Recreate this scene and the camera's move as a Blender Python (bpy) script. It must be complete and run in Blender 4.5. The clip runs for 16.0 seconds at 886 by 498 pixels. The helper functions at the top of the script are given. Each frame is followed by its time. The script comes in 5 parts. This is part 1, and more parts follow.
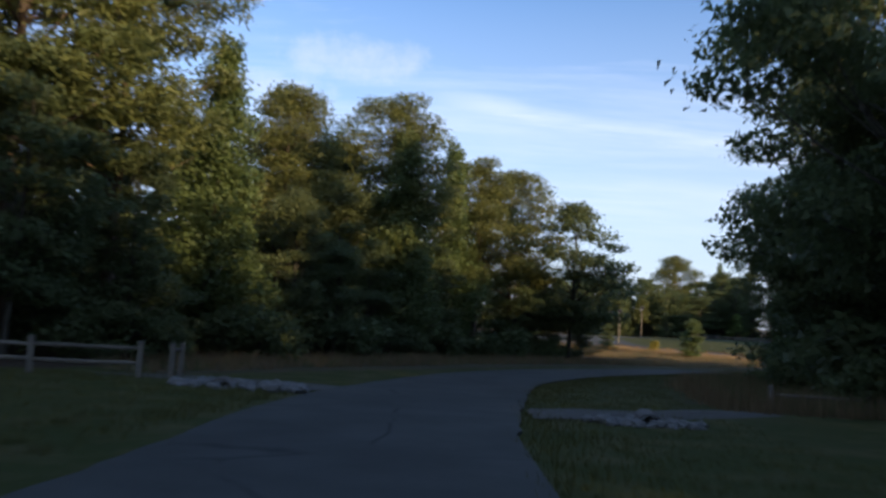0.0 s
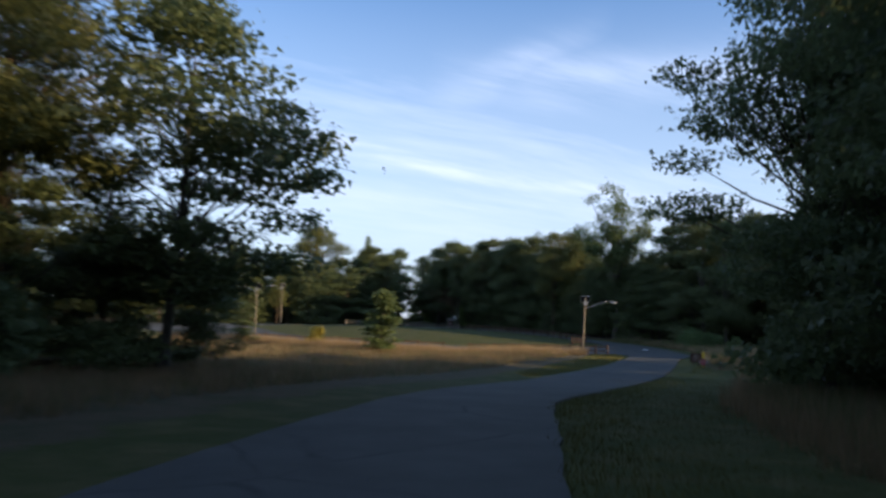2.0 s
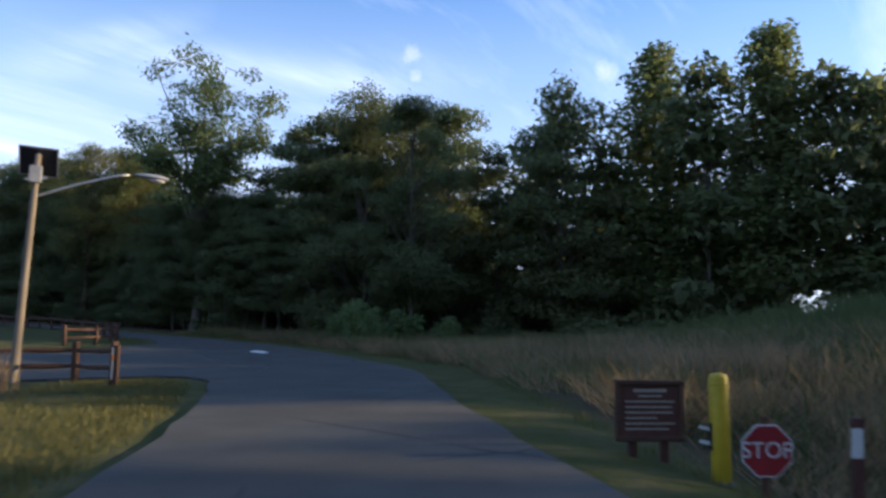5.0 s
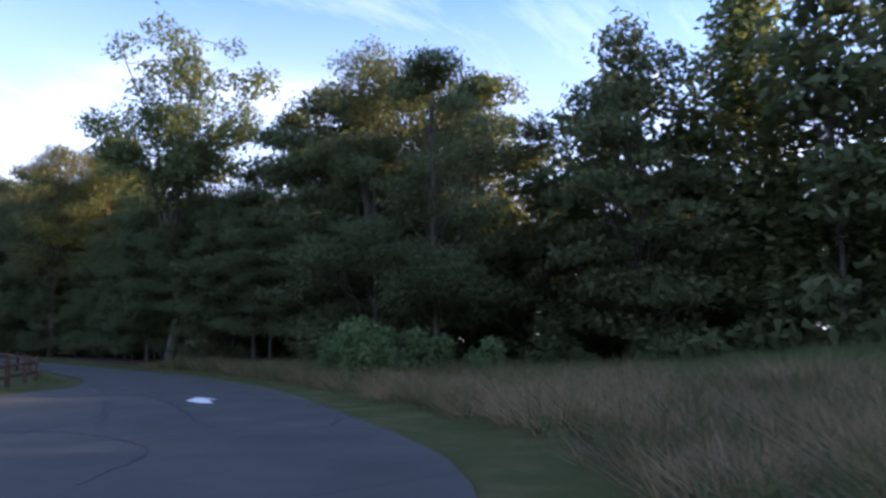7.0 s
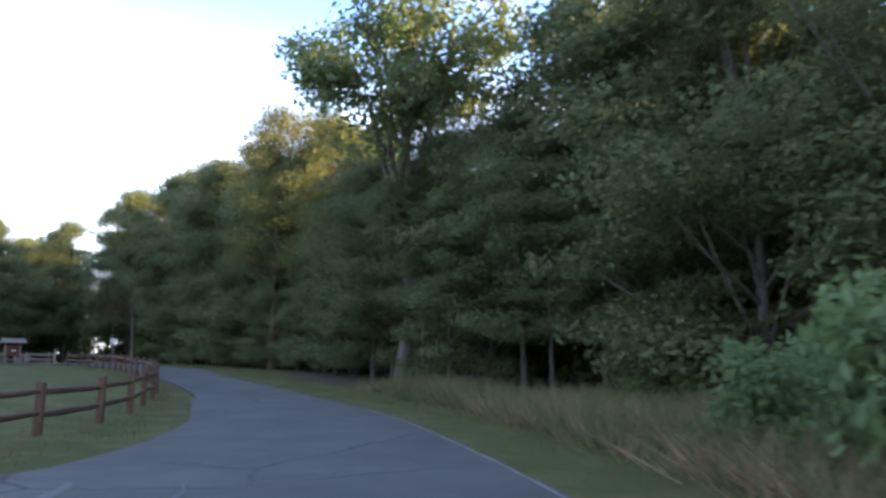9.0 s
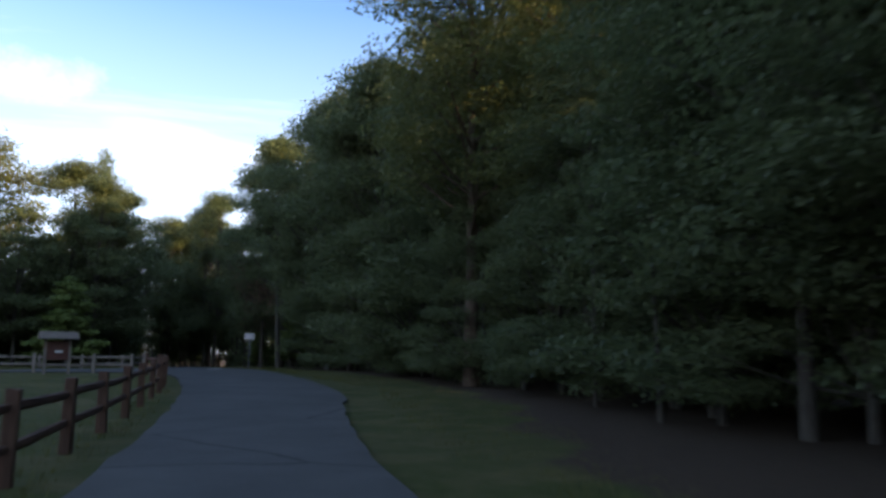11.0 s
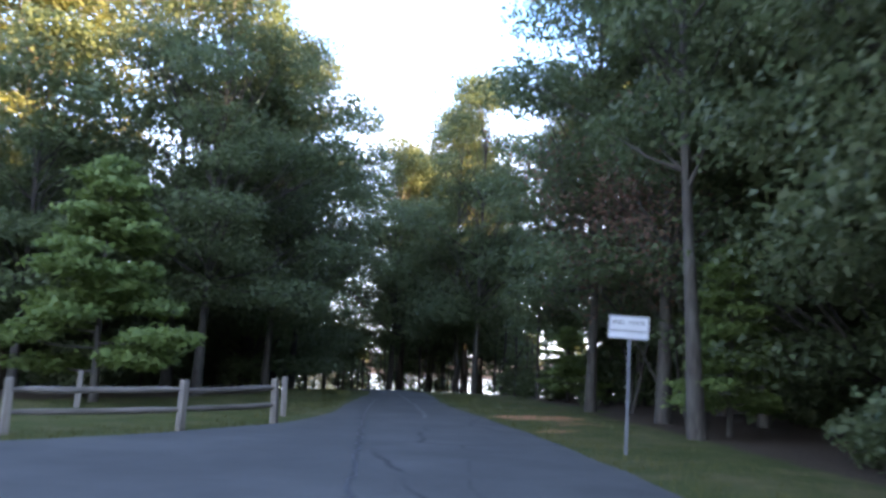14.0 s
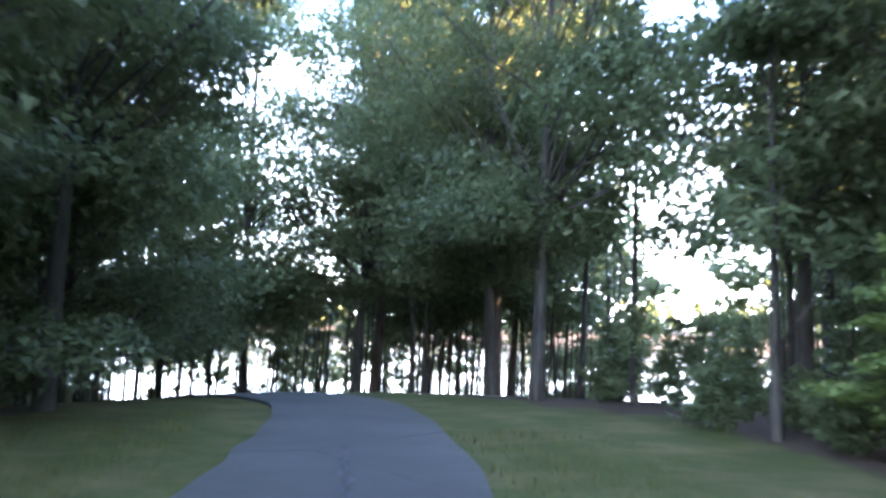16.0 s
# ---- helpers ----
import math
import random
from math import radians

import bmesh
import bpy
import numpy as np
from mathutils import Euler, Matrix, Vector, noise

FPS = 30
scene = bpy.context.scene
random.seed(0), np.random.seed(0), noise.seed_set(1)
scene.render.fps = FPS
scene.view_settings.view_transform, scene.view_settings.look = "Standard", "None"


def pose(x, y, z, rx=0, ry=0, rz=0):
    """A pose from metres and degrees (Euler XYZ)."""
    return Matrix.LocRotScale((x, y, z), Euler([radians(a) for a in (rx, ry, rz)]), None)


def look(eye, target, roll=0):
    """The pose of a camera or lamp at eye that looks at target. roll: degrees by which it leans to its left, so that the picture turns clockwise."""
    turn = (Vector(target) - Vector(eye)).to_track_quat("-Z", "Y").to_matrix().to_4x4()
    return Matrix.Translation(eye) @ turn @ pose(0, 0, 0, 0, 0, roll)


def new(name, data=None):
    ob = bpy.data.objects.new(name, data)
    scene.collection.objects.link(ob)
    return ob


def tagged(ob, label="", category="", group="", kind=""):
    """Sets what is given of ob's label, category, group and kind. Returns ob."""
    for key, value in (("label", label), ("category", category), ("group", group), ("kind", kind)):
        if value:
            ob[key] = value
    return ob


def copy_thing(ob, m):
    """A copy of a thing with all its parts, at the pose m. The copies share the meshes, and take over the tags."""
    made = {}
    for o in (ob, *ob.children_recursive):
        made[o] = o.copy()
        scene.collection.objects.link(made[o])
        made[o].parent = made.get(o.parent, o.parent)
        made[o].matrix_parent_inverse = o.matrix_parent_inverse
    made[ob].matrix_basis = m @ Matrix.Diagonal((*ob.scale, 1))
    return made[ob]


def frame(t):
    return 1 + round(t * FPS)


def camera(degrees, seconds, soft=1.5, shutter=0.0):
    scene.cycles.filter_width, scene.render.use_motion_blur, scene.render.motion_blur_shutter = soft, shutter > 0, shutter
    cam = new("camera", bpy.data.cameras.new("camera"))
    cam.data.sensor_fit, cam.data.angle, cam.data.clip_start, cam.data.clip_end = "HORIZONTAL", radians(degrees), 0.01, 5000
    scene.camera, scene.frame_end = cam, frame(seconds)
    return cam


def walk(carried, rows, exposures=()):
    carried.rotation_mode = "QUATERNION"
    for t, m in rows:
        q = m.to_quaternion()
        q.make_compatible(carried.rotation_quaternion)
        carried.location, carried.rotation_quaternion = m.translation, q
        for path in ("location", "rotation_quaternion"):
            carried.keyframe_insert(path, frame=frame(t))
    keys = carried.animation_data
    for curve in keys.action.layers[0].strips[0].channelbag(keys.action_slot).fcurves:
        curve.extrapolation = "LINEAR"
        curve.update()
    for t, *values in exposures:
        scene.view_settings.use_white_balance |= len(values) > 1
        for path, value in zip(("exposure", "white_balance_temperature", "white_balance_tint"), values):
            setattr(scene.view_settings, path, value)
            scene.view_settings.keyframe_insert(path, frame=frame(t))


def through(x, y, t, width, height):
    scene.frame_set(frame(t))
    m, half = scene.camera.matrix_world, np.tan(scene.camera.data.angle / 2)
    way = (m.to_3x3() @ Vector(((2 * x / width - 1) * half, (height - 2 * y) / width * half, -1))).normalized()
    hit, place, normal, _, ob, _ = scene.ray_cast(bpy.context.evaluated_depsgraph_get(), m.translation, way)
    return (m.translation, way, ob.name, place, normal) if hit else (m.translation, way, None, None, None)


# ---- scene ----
import functools
from mathutils import geometry

# ---------------------------------------------------------------- camera
cam = camera(59.0, 16.0, 2.8, 0.25)
PATH = [
    (0, (0.25, 0.10, 1.48), (0.229, 2.091, 1.654), 3.0),
    (0.5, (0.01, 11.40, 1.11), (0.160, 13.383, 1.295), 2.5),
    (1, (1.08, 22.98, 0.74), (1.463, 24.933, 0.936), 1.8),
    (1.5, (3.81, 34.47, 0.46), (4.448, 36.352, 0.655), 1.9),
    (2, (8.03, 45.67, 0.17), (8.924, 47.447, 0.363), 2.0),
    (2.5, (13.99, 55.97, -0.22), (15.173, 57.570, -0.025), 2.4),
    (3, (20.19, 64.83, -0.50), (21.564, 66.270, -0.298), -0.3),
    (3.5, (27.52, 73.02, -0.76), (29.008, 74.348, -0.554), -0.7),
    (4, (34.55, 80.16, -1.07), (36.113, 81.385, -0.845), -0.2),
    (4.5, (40.82, 85.99, -1.01), (42.439, 87.139, -0.778), 0.5),
    (5, (46.18, 90.26, -0.87), (47.821, 91.384, -0.660), 0.8),
    (5.5, (49.94, 92.93, -0.77), (51.587, 94.039, -0.554), 0.7),
    (6, (52.33, 94.52, -0.68), (53.978, 95.636, -0.447), 0.2),
    (6.5, (54.37, 96.05, -0.60), (56.004, 97.186, -0.361), -0.3),
    (7, (56.63, 98.03, -0.54), (58.233, 99.200, -0.283), -0.7),
    (7.5, (59.74, 101.01, -0.48), (61.287, 102.244, -0.218), -0.8),
    (8, (63.21, 104.73, -0.46), (64.667, 106.072, -0.188), -0.7),
    (8.5, (66.88, 109.31, -0.35), (68.174, 110.805, -0.074), -0.6),
    (9, (70.07, 114.42, -0.36), (71.206, 116.039, -0.066), 0.3),
    (9.5, (72.42, 119.96, -0.22), (73.457, 121.643, 0.073), 1.1),
    (10, (75.57, 126.36, -0.14), (76.511, 128.106, 0.137), 1.2),
    (10.5, (78.20, 133.01, -0.00), (79.049, 134.796, 0.274), 0.8),
    (11, (80.34, 140.11, 0.17), (81.077, 141.946, 0.455), 0.3),
    (11.5, (81.91, 147.62, 0.35), (82.538, 149.499, 0.634), -0.1),
    (12, (83.17, 155.59, 0.52), (83.691, 157.501, 0.808), -0.3),
    (12.5, (84.04, 163.91, 0.74), (84.380, 165.858, 1.019), -0.0),
    (13, (84.21, 171.17, 0.93), (84.400, 173.145, 1.208), 1.1),
    (13.5, (84.23, 178.02, 1.04), (84.382, 179.994, 1.320), 2.1),
    (14, (84.22, 184.50, 1.16), (84.348, 186.472, 1.443), 2.7),
    (14.5, (84.37, 190.82, 1.22), (84.585, 192.791, 1.485), 2.2),
    (15, (84.13, 197.88, 1.21), (84.404, 199.847, 1.451), 2.7),
    (15.5, (84.78, 204.72, 1.20), (85.003, 206.696, 1.431), 2.3),
    (16, (85.22, 211.59, 1.15), (85.382, 213.575, 1.349), 2.2),
]
EXPOSURES = [(0, 0.68, 6200, 10), (2, 0.75, 6200, 9), (2.6, 0.85, 5700, 5), (3.2, 0.98, 5250, 1), (4.5, 1.05, 5800, 8), (7.0, 1.75, 6300, 24), (8.0, 2.75, 6600, 19),
             (9.0, 2.8, 6950, 17), (9.7, 2.4, 6800, 16), (11.8, 1.25, 6800, 11), (12.5, 1.7, 6800, 12), (13.0, 2.3, 6700, 17), (14.0, 3.5, 6600, 18), (15.0, 4.55, 6600, 20), (16.0, 5.1, 6500, 17)]
walk(cam, [(t, look(eye, target, roll)) for t, eye, target, roll in PATH], EXPOSURES)

# ---------------------------------------------------------------- sky and sun
SUN_BEARING, SUN_HEIGHT = -138.0, 14.0     # degrees left of +y, degrees up


class Nodes:
    """A short way to write node trees."""
    def __init__(self, tree):
        self.t = tree
        tree.nodes.clear()

    def n(self, kind, links=None, **props):
        node = self.t.nodes.new(kind)
        for k, v in props.items():
            if k == "op":
                node.operation = v
            elif k == "blend":
                node.blend_type = v
            elif k == "dtype":
                node.data_type = v
            elif k == "attribute":
                node.attribute_name = v
            elif k == "layer":
                node.layer_name = v
            elif k == "sky":
                node.sky_type = v
            elif k == "dims":
                node.noise_dimensions = v
        for k, v in (links or {}).items():
            sock = node.inputs[k]
            if isinstance(v, bpy.types.NodeSocket):
                self.t.links.new(v, sock)
            else:
                sock.default_value = v
        return node

    def math(self, op, a, b=0.0, c=0.0):
        return self.n("ShaderNodeMath", {0: a, 1: b, 2: c}, op=op).outputs[0]

    def mix(self, f, a, b, blend="MIX"):
        return self.n("ShaderNodeMix", {0: f, 6: a, 7: b}, dtype="RGBA", blend=blend).outputs[2]

    def noise(self, vec, scale, detail=3.0, rough=0.55):
        return self.n("ShaderNodeTexNoise", {"Vector": vec, "Scale": scale, "Detail": detail, "Roughness": rough}).outputs[0]

    def ramp(self, f, lo, hi):
        return self.n("ShaderNodeMapRange", {0: f, 1: lo, 2: hi, 3: 0.0, 4: 1.0}).outputs[0]


def make_world():
    w = bpy.data.worlds.new("evening_sky")
    scene.world = w
    w.use_nodes = True
    k = Nodes(w.node_tree)
    sky = k.n("ShaderNodeTexSky", sky="NISHITA")
    sky.sun_disc = False
    sky.sun_elevation = radians(SUN_HEIGHT)
    sky.sun_rotation = radians(-SUN_BEARING)
    sky.air_density, sky.dust_density, sky.ozone_density = 1.0, 0.3, 3.0
    way = k.n("ShaderNodeTexCoord").outputs["Generated"]
    sep = k.n("ShaderNodeSeparateXYZ", {0: way})
    x, y, z = sep.outputs
    up = k.math("ADD", k.math("MAXIMUM", z, 0.0), 0.12)
    flat = k.n("ShaderNodeCombineXYZ", {0: k.math("DIVIDE", x, up), 1: k.math("DIVIDE", y, up), 2: 0.0}).outputs[0]
    # thin high streaks
    warp = k.n("ShaderNodeTexNoise", {"Vector": flat, "Scale": 0.55, "Detail": 2.0}).outputs[1]
    bent = k.n("ShaderNodeMixRGB", {0: 0.42, 1: flat, 2: warp}, blend="ADD").outputs[0]
    long = k.n("ShaderNodeMapping", {0: bent, 1: (0.3, 0.9, 0.0), 2: (0.0, 0.0, 0.5), 3: (0.30, 1.25, 1.0)}).outputs[0]
    thin = k.ramp(k.noise(long, 1.5, 7.0, 0.62), 0.47, 0.78)
    fade = k.ramp(z, 0.0, 0.10)
    streak = k.math("MULTIPLY", k.math("MULTIPLY", thin, 0.75), fade)
    # long curved bands of cirrus: bearing and height at the start, rise per degree, from and to, half width, strength
    bear_ = k.math("MULTIPLY", k.math("ARCTAN2", k.math("MULTIPLY", x, -1.0), y), 57.2958)
    tall_ = k.math("MULTIPLY", k.math("ARCSINE", z), 57.2958)
    fray = k.noise(long, 3.2, 6.0, 0.65)
    wavy = k.math("MULTIPLY", k.math("SUBTRACT", k.noise(flat, 1.6, 3.0), 0.5), 2.6)
    for b0, e0, rise, b1, b2, hw, power in ((-7, 14.4, 0.155, -46, 4, 1.0, 0.95), (-24, 15.4, -0.40, -39, -23, 1.5, 0.7), (-26, 17.6, -0.03, -60, -25, 1.7, 0.55),
                                            (-10, 9.0, 0.02, -50, 2, 1.8, 0.55), (-20, 7.0, 0.02, -70, -5, 1.2, 0.45), (4, 12.6, 0.0, -16, 8, 0.9, 0.55)):
        line = k.math("ADD", k.math("MULTIPLY_ADD", bear_, rise, e0 - rise * b0), wavy)
        off = k.math("DIVIDE", k.math("SUBTRACT", tall_, line), hw)
        core = k.math("POWER", 2.718, k.math("MULTIPLY", k.math("MULTIPLY", off, off), -1.0))
        ends = k.math("MULTIPLY", k.ramp(bear_, b1, b1 + 9), k.ramp(bear_, b2, b2 - 9))
        band = k.math("MULTIPLY", k.math("MULTIPLY", core, ends), k.math("MULTIPLY", k.ramp(fray, 0.28, 0.62), power))
        streak = k.math("MAXIMUM", streak, band)
    # small puffs at set bearings: (bearing, height, half width, half height)
    puffs = None
    edge = k.noise(way, 22.0, 7.0, 0.66)
    frayed = k.noise(way, 70.0, 6.0, 0.66)
    for bear, high, hw, hh in ((8.0, 18.3, 4.6, 1.3), (13.0, 15.6, 3.4, 1.0), (-53.0, 20.0, 0.6, 0.55), (-53.4, 18.4, 0.4, 0.35),
                               (-67.5, 18.6, 0.7, 0.55), (-70.0, 18.9, 0.4, 0.6), (-78.0, 12.5, 2.2, 0.8), (15.5, 21.8, 1.2, 0.6)):
        cx, cy = -math.sin(radians(bear)), math.cos(radians(bear))
        along = k.math("ADD", k.math("MULTIPLY", x, cy), k.math("MULTIPLY", y, -cx))
        ahead = k.math("ADD", k.math("MULTIPLY", x, cx), k.math("MULTIPLY", y, cy))
        da = k.math("DIVIDE", along, math.tan(radians(hw)))
        dz = k.math("DIVIDE", k.math("SUBTRACT", z, math.sin(radians(high))), math.sin(radians(hh)))
        r = k.math("ADD", k.math("MULTIPLY", da, da), k.math("MULTIPLY", dz, dz))
        r = k.math("ADD", r, k.math("MULTIPLY", k.math("SUBTRACT", edge if hw > 1.3 else frayed, 0.52), 6.5))
        on = k.math("MULTIPLY", k.ramp(r, 1.7, -1.7), k.math("GREATER_THAN", ahead, 0.2))
        puffs = on if puffs is None else k.math("MAXIMUM", puffs, on)
    blue = k.mix(1.0, sky.outputs[0], (0.84, 0.89, 1.0, 1), "MULTIPLY")
    base = k.mix(k.ramp(z, 0.42, 0.02), blue, k.mix(0.85, blue, (3.2, 3.5, 4.1, 1)))
    col = k.mix(streak, base, (3.7, 4.1, 5.2, 1))
    col = k.mix(k.math("MULTIPLY", puffs, 0.5), col, (4.3, 4.3, 4.9, 1))
    bg = k.n("ShaderNodeBackground", {0: col, 1: 0.15})
    out = k.n("ShaderNodeOutputWorld", {0: bg.outputs[0]})


make_world()
sun = new("sun", bpy.data.lights.new("sun", "SUN"))
sun.data.energy, sun.data.angle, sun.data.color = 5.0, radians(0.6), (1.0, 0.72, 0.38)
sun.matrix_world = look((math.sin(radians(-SUN_BEARING)) * 200, math.cos(radians(SUN_BEARING)) * 200, math.tan(radians(SUN_HEIGHT)) * 200), (0, 0, 0))


# ---------------------------------------------------------------- materials
def material(name, rough=0.8, metal=0.0, spec=0.3):
    m = bpy.data.materials.new(name)
    m.use_nodes = True
    k = Nodes(m.node_tree)
    b = k.n("ShaderNodeBsdfPrincipled", {"Roughness": rough, "Metallic": metal, "Specular IOR Level": spec})
    k.n("ShaderNodeOutputMaterial", {0: b.outputs[0]})
    return m, k, b


def bump(k, b, height, strength=0.3, dist=0.02):
    n = k.n("ShaderNodeBump", {"Strength": strength, "Distance": dist, "Height": height})
    k.t.links.new(n.outputs[0], b.inputs["Normal"])


def place(k):
    return k.n("ShaderNodeNewGeometry").outputs["Position"]


def leaf_material(name, dark, light, odd, through=0.42, patch=0.4, size=0.45):
    m, k, b = material(name, 0.55, 0.0, 0.25)
    island = k.n("ShaderNodeNewGeometry").outputs["Random Per Island"]
    obj = k.n("ShaderNodeObjectInfo").outputs["Random"]
    coarse = k.ramp(k.noise(place(k), size, 3.0), 0.36, 0.64)
    c = k.mix(k.math("ADD", k.math("MULTIPLY", island, 1 - patch), k.math("MULTIPLY", coarse, patch)), (*dark, 1), (*light, 1))
    c = k.mix(k.math("MULTIPLY", obj, 0.35), c, (*odd, 1))
    k.t.links.new(c, b.inputs["Base Color"])
    tr = k.n("ShaderNodeBsdfTranslucent", {0: k.mix(0.6, c, (*[1.6 * v for v in light], 1))})
    mx = k.n("ShaderNodeMixShader", {0: through, 1: b.outputs[0], 2: tr.outputs[0]})
    k.n("ShaderNodeOutputMaterial", {0: mx.outputs[0]}).is_active_output = True
    return m


LEAF = leaf_material("broad_leaves", (0.045, 0.067, 0.031), (0.112, 0.142, 0.060), (0.122, 0.122, 0.050))
LEAF_GUM = leaf_material("gum_leaves", (0.050, 0.080, 0.030), (0.125, 0.163, 0.060), (0.138, 0.138, 0.050))
LEAF_LIGHT = leaf_material("dogwood_leaves", (0.065, 0.105, 0.028), (0.150, 0.200, 0.055), (0.13, 0.17, 0.05), 0.4)
NEEDLE = leaf_material("pine_needles", (0.045, 0.066, 0.024), (0.140, 0.152, 0.050), (0.150, 0.140, 0.042), 0.35)
LEAF_SUMAC = leaf_material("sumac_leaves", (0.055, 0.095, 0.034), (0.125, 0.180, 0.066), (0.12, 0.155, 0.06), 0.4)
LEAF_YELLOW = leaf_material("yellow_leaves", (0.14, 0.12, 0.02), (0.28, 0.22, 0.03), (0.2, 0.2, 0.05), 0.4)
LEAF_DEAD = leaf_material("dry_leaves", (0.10, 0.06, 0.035), (0.20, 0.12, 0.075), (0.15, 0.08, 0.05), 0.3)
BLADE_DRY = leaf_material("dry_grass", (0.050, 0.035, 0.018), (0.28, 0.195, 0.105), (0.13, 0.09, 0.045), 0.3, 0.68, 0.8)
BLADE_STRAW = leaf_material("straw_grass", (0.18, 0.125, 0.066), (0.37, 0.270, 0.148), (0.24, 0.165, 0.085), 0.35, 0.5, 0.8)
BLADE_GREEN = leaf_material("tall_green_grass", (0.034, 0.054, 0.017), (0.090, 0.120, 0.040), (0.09, 0.09, 0.038), 0.3)
BLADE_LAWN = leaf_material("lawn_grass", (0.042, 0.050, 0.013), (0.112, 0.112, 0.032), (0.12, 0.100, 0.038), 0.25, 0.6, 0.7)


def bark_material(name, dark, light, scale=1.0):
    m, k, b = material(name, 0.9, 0.0, 0.15)
    co = k.n("ShaderNodeTexCoord").outputs["Object"]
    tall = k.n("ShaderNodeMapping", {0: co, 3: (6 * scale, 6 * scale, 1.1 * scale)}).outputs[0]
    f = k.noise(tall, 2.2, 6.0, 0.65)
    patch = k.ramp(k.noise(co, 0.8, 2.0), 0.4, 0.7)
    c = k.mix(k.ramp(f, 0.3, 0.7), (*dark, 1), (*light, 1))
    c = k.mix(k.math("MULTIPLY", patch, 0.4), c, (0.12, 0.125, 0.10, 1))
    k.t.links.new(c, b.inputs["Base Color"])
    bump(k, b, f, 0.7, 0.03)
    return m


BARK = bark_material("grey_bark", (0.030, 0.026, 0.021), (0.095, 0.083, 0.068))
BARK_PINE = bark_material("pine_bark", (0.045, 0.031, 0.023), (0.14, 0.098, 0.070), 0.7)
BARK_PALE = bark_material("pale_bark", (0.062, 0.054, 0.045), (0.150, 0.135, 0.115))


def ground_material():
    m, k, b = material("ground_cover", 0.95, 0.0, 0.1)
    p = place(k)
    zone = k.n("ShaderNodeVertexColor", layer="cover").outputs[0]
    zs = k.n("ShaderNodeSeparateColor", {0: zone})
    dry, litter, bare = zs.outputs
    fine = k.noise(p, 9.0, 6.0, 0.7)
    mid_ = k.noise(p, 0.9, 4.0, 0.6)
    wide = k.noise(p, 0.16, 3.0)
    lawn = k.mix(fine, (0.026, 0.036, 0.010, 1), (0.072, 0.082, 0.024, 1))
    lawn = k.mix(k.math("MULTIPLY", k.ramp(mid_, 0.45, 0.72), 0.75), lawn, (0.115, 0.098, 0.046, 1))
    lawn = k.mix(k.math("MULTIPLY", k.ramp(wide, 0.5, 0.7), 0.4), lawn, (0.075, 0.072, 0.030, 1))
    hay = k.mix(fine, (0.045, 0.036, 0.022, 1), (0.125, 0.100, 0.062, 1))
    hay = k.mix(k.ramp(mid_, 0.4, 0.7), hay, (0.055, 0.056, 0.028, 1))
    floor = k.mix(fine, (0.028, 0.021, 0.015, 1), (0.085, 0.062, 0.040, 1))
    clay = k.mix(fine, (0.25, 0.115, 0.055, 1), (0.40, 0.200, 0.105, 1))
    wob = k.math("MULTIPLY", k.math("SUBTRACT", k.noise(p, 1.7, 4.0, 0.65), 0.5), 0.9)
    c = k.mix(k.ramp(k.math("ADD", dry, wob), 0.35, 0.65), lawn, hay)
    c = k.mix(k.ramp(k.math("ADD", litter, wob), 0.35, 0.65), c, floor)
    c = k.mix(k.ramp(k.math("ADD", bare, wob), 0.4, 0.6), c, clay)
    k.t.links.new(c, b.inputs["Base Color"])
    bump(k, b, k.math("ADD", fine, k.math("MULTIPLY", mid_, 2.0)), 0.8, 0.06)
    return m


GROUND = ground_material()


def asphalt_material():
    m, k, b = material("worn_asphalt", 0.88, 0.0, 0.25)
    p = place(k)
    grit = k.noise(p, 60.0, 3.0, 0.7)
    worn = k.noise(p, 0.55, 4.0, 0.6)
    long = k.noise(p, 2.6, 5.0, 0.6)
    c = k.mix(grit, (0.023, 0.0242, 0.0222, 1), (0.062, 0.0645, 0.059, 1))
    c = k.mix(k.math("MULTIPLY", k.ramp(worn, 0.35, 0.7), 0.55), c, (0.080, 0.083, 0.076, 1))
    c = k.mix(k.math("MULTIPLY", k.ramp(long, 0.62, 0.74), 0.55), c, (0.035, 0.036, 0.038, 1))
    vor = k.n("ShaderNodeTexVoronoi", {"Vector": k.n("ShaderNodeMixRGB", {0: 0.35, 1: p, 2: k.n("ShaderNodeTexNoise", {"Vector": p, "Scale": 0.8, "Detail": 4.0}).outputs[1]}, blend="ADD").outputs[0], "Scale": 0.16})
    vor.feature = "DISTANCE_TO_EDGE"
    crack = k.math("MULTIPLY", k.ramp(vor.outputs["Distance"], 0.008, 0.001), k.ramp(worn, 0.42, 0.55))
    c = k.mix(crack, c, (0.022, 0.022, 0.023, 1))
    k.t.links.new(c, b.inputs["Base Color"])
    bump(k, b, grit, 0.35, 0.006)
    return m


ASPHALT = asphalt_material()


def plain(name, dark, light, rough=0.7, metal=0.0, scale=6.0, relief=0.2, spec=0.3):
    m, k, b = material(name, rough, metal, spec)
    co = k.n("ShaderNodeTexCoord").outputs["Object"]
    f = k.noise(co, scale, 5.0, 0.65)
    w = k.noise(co, scale * 0.2, 3.0)
    c = k.mix(k.ramp(k.math("ADD", k.math("MULTIPLY", f, 0.6), k.math("MULTIPLY", w, 0.4)), 0.3, 0.7), (*dark, 1), (*light, 1))
    k.t.links.new(c, b.inputs["Base Color"])
    bump(k, b, f, relief, 0.01)
    return m


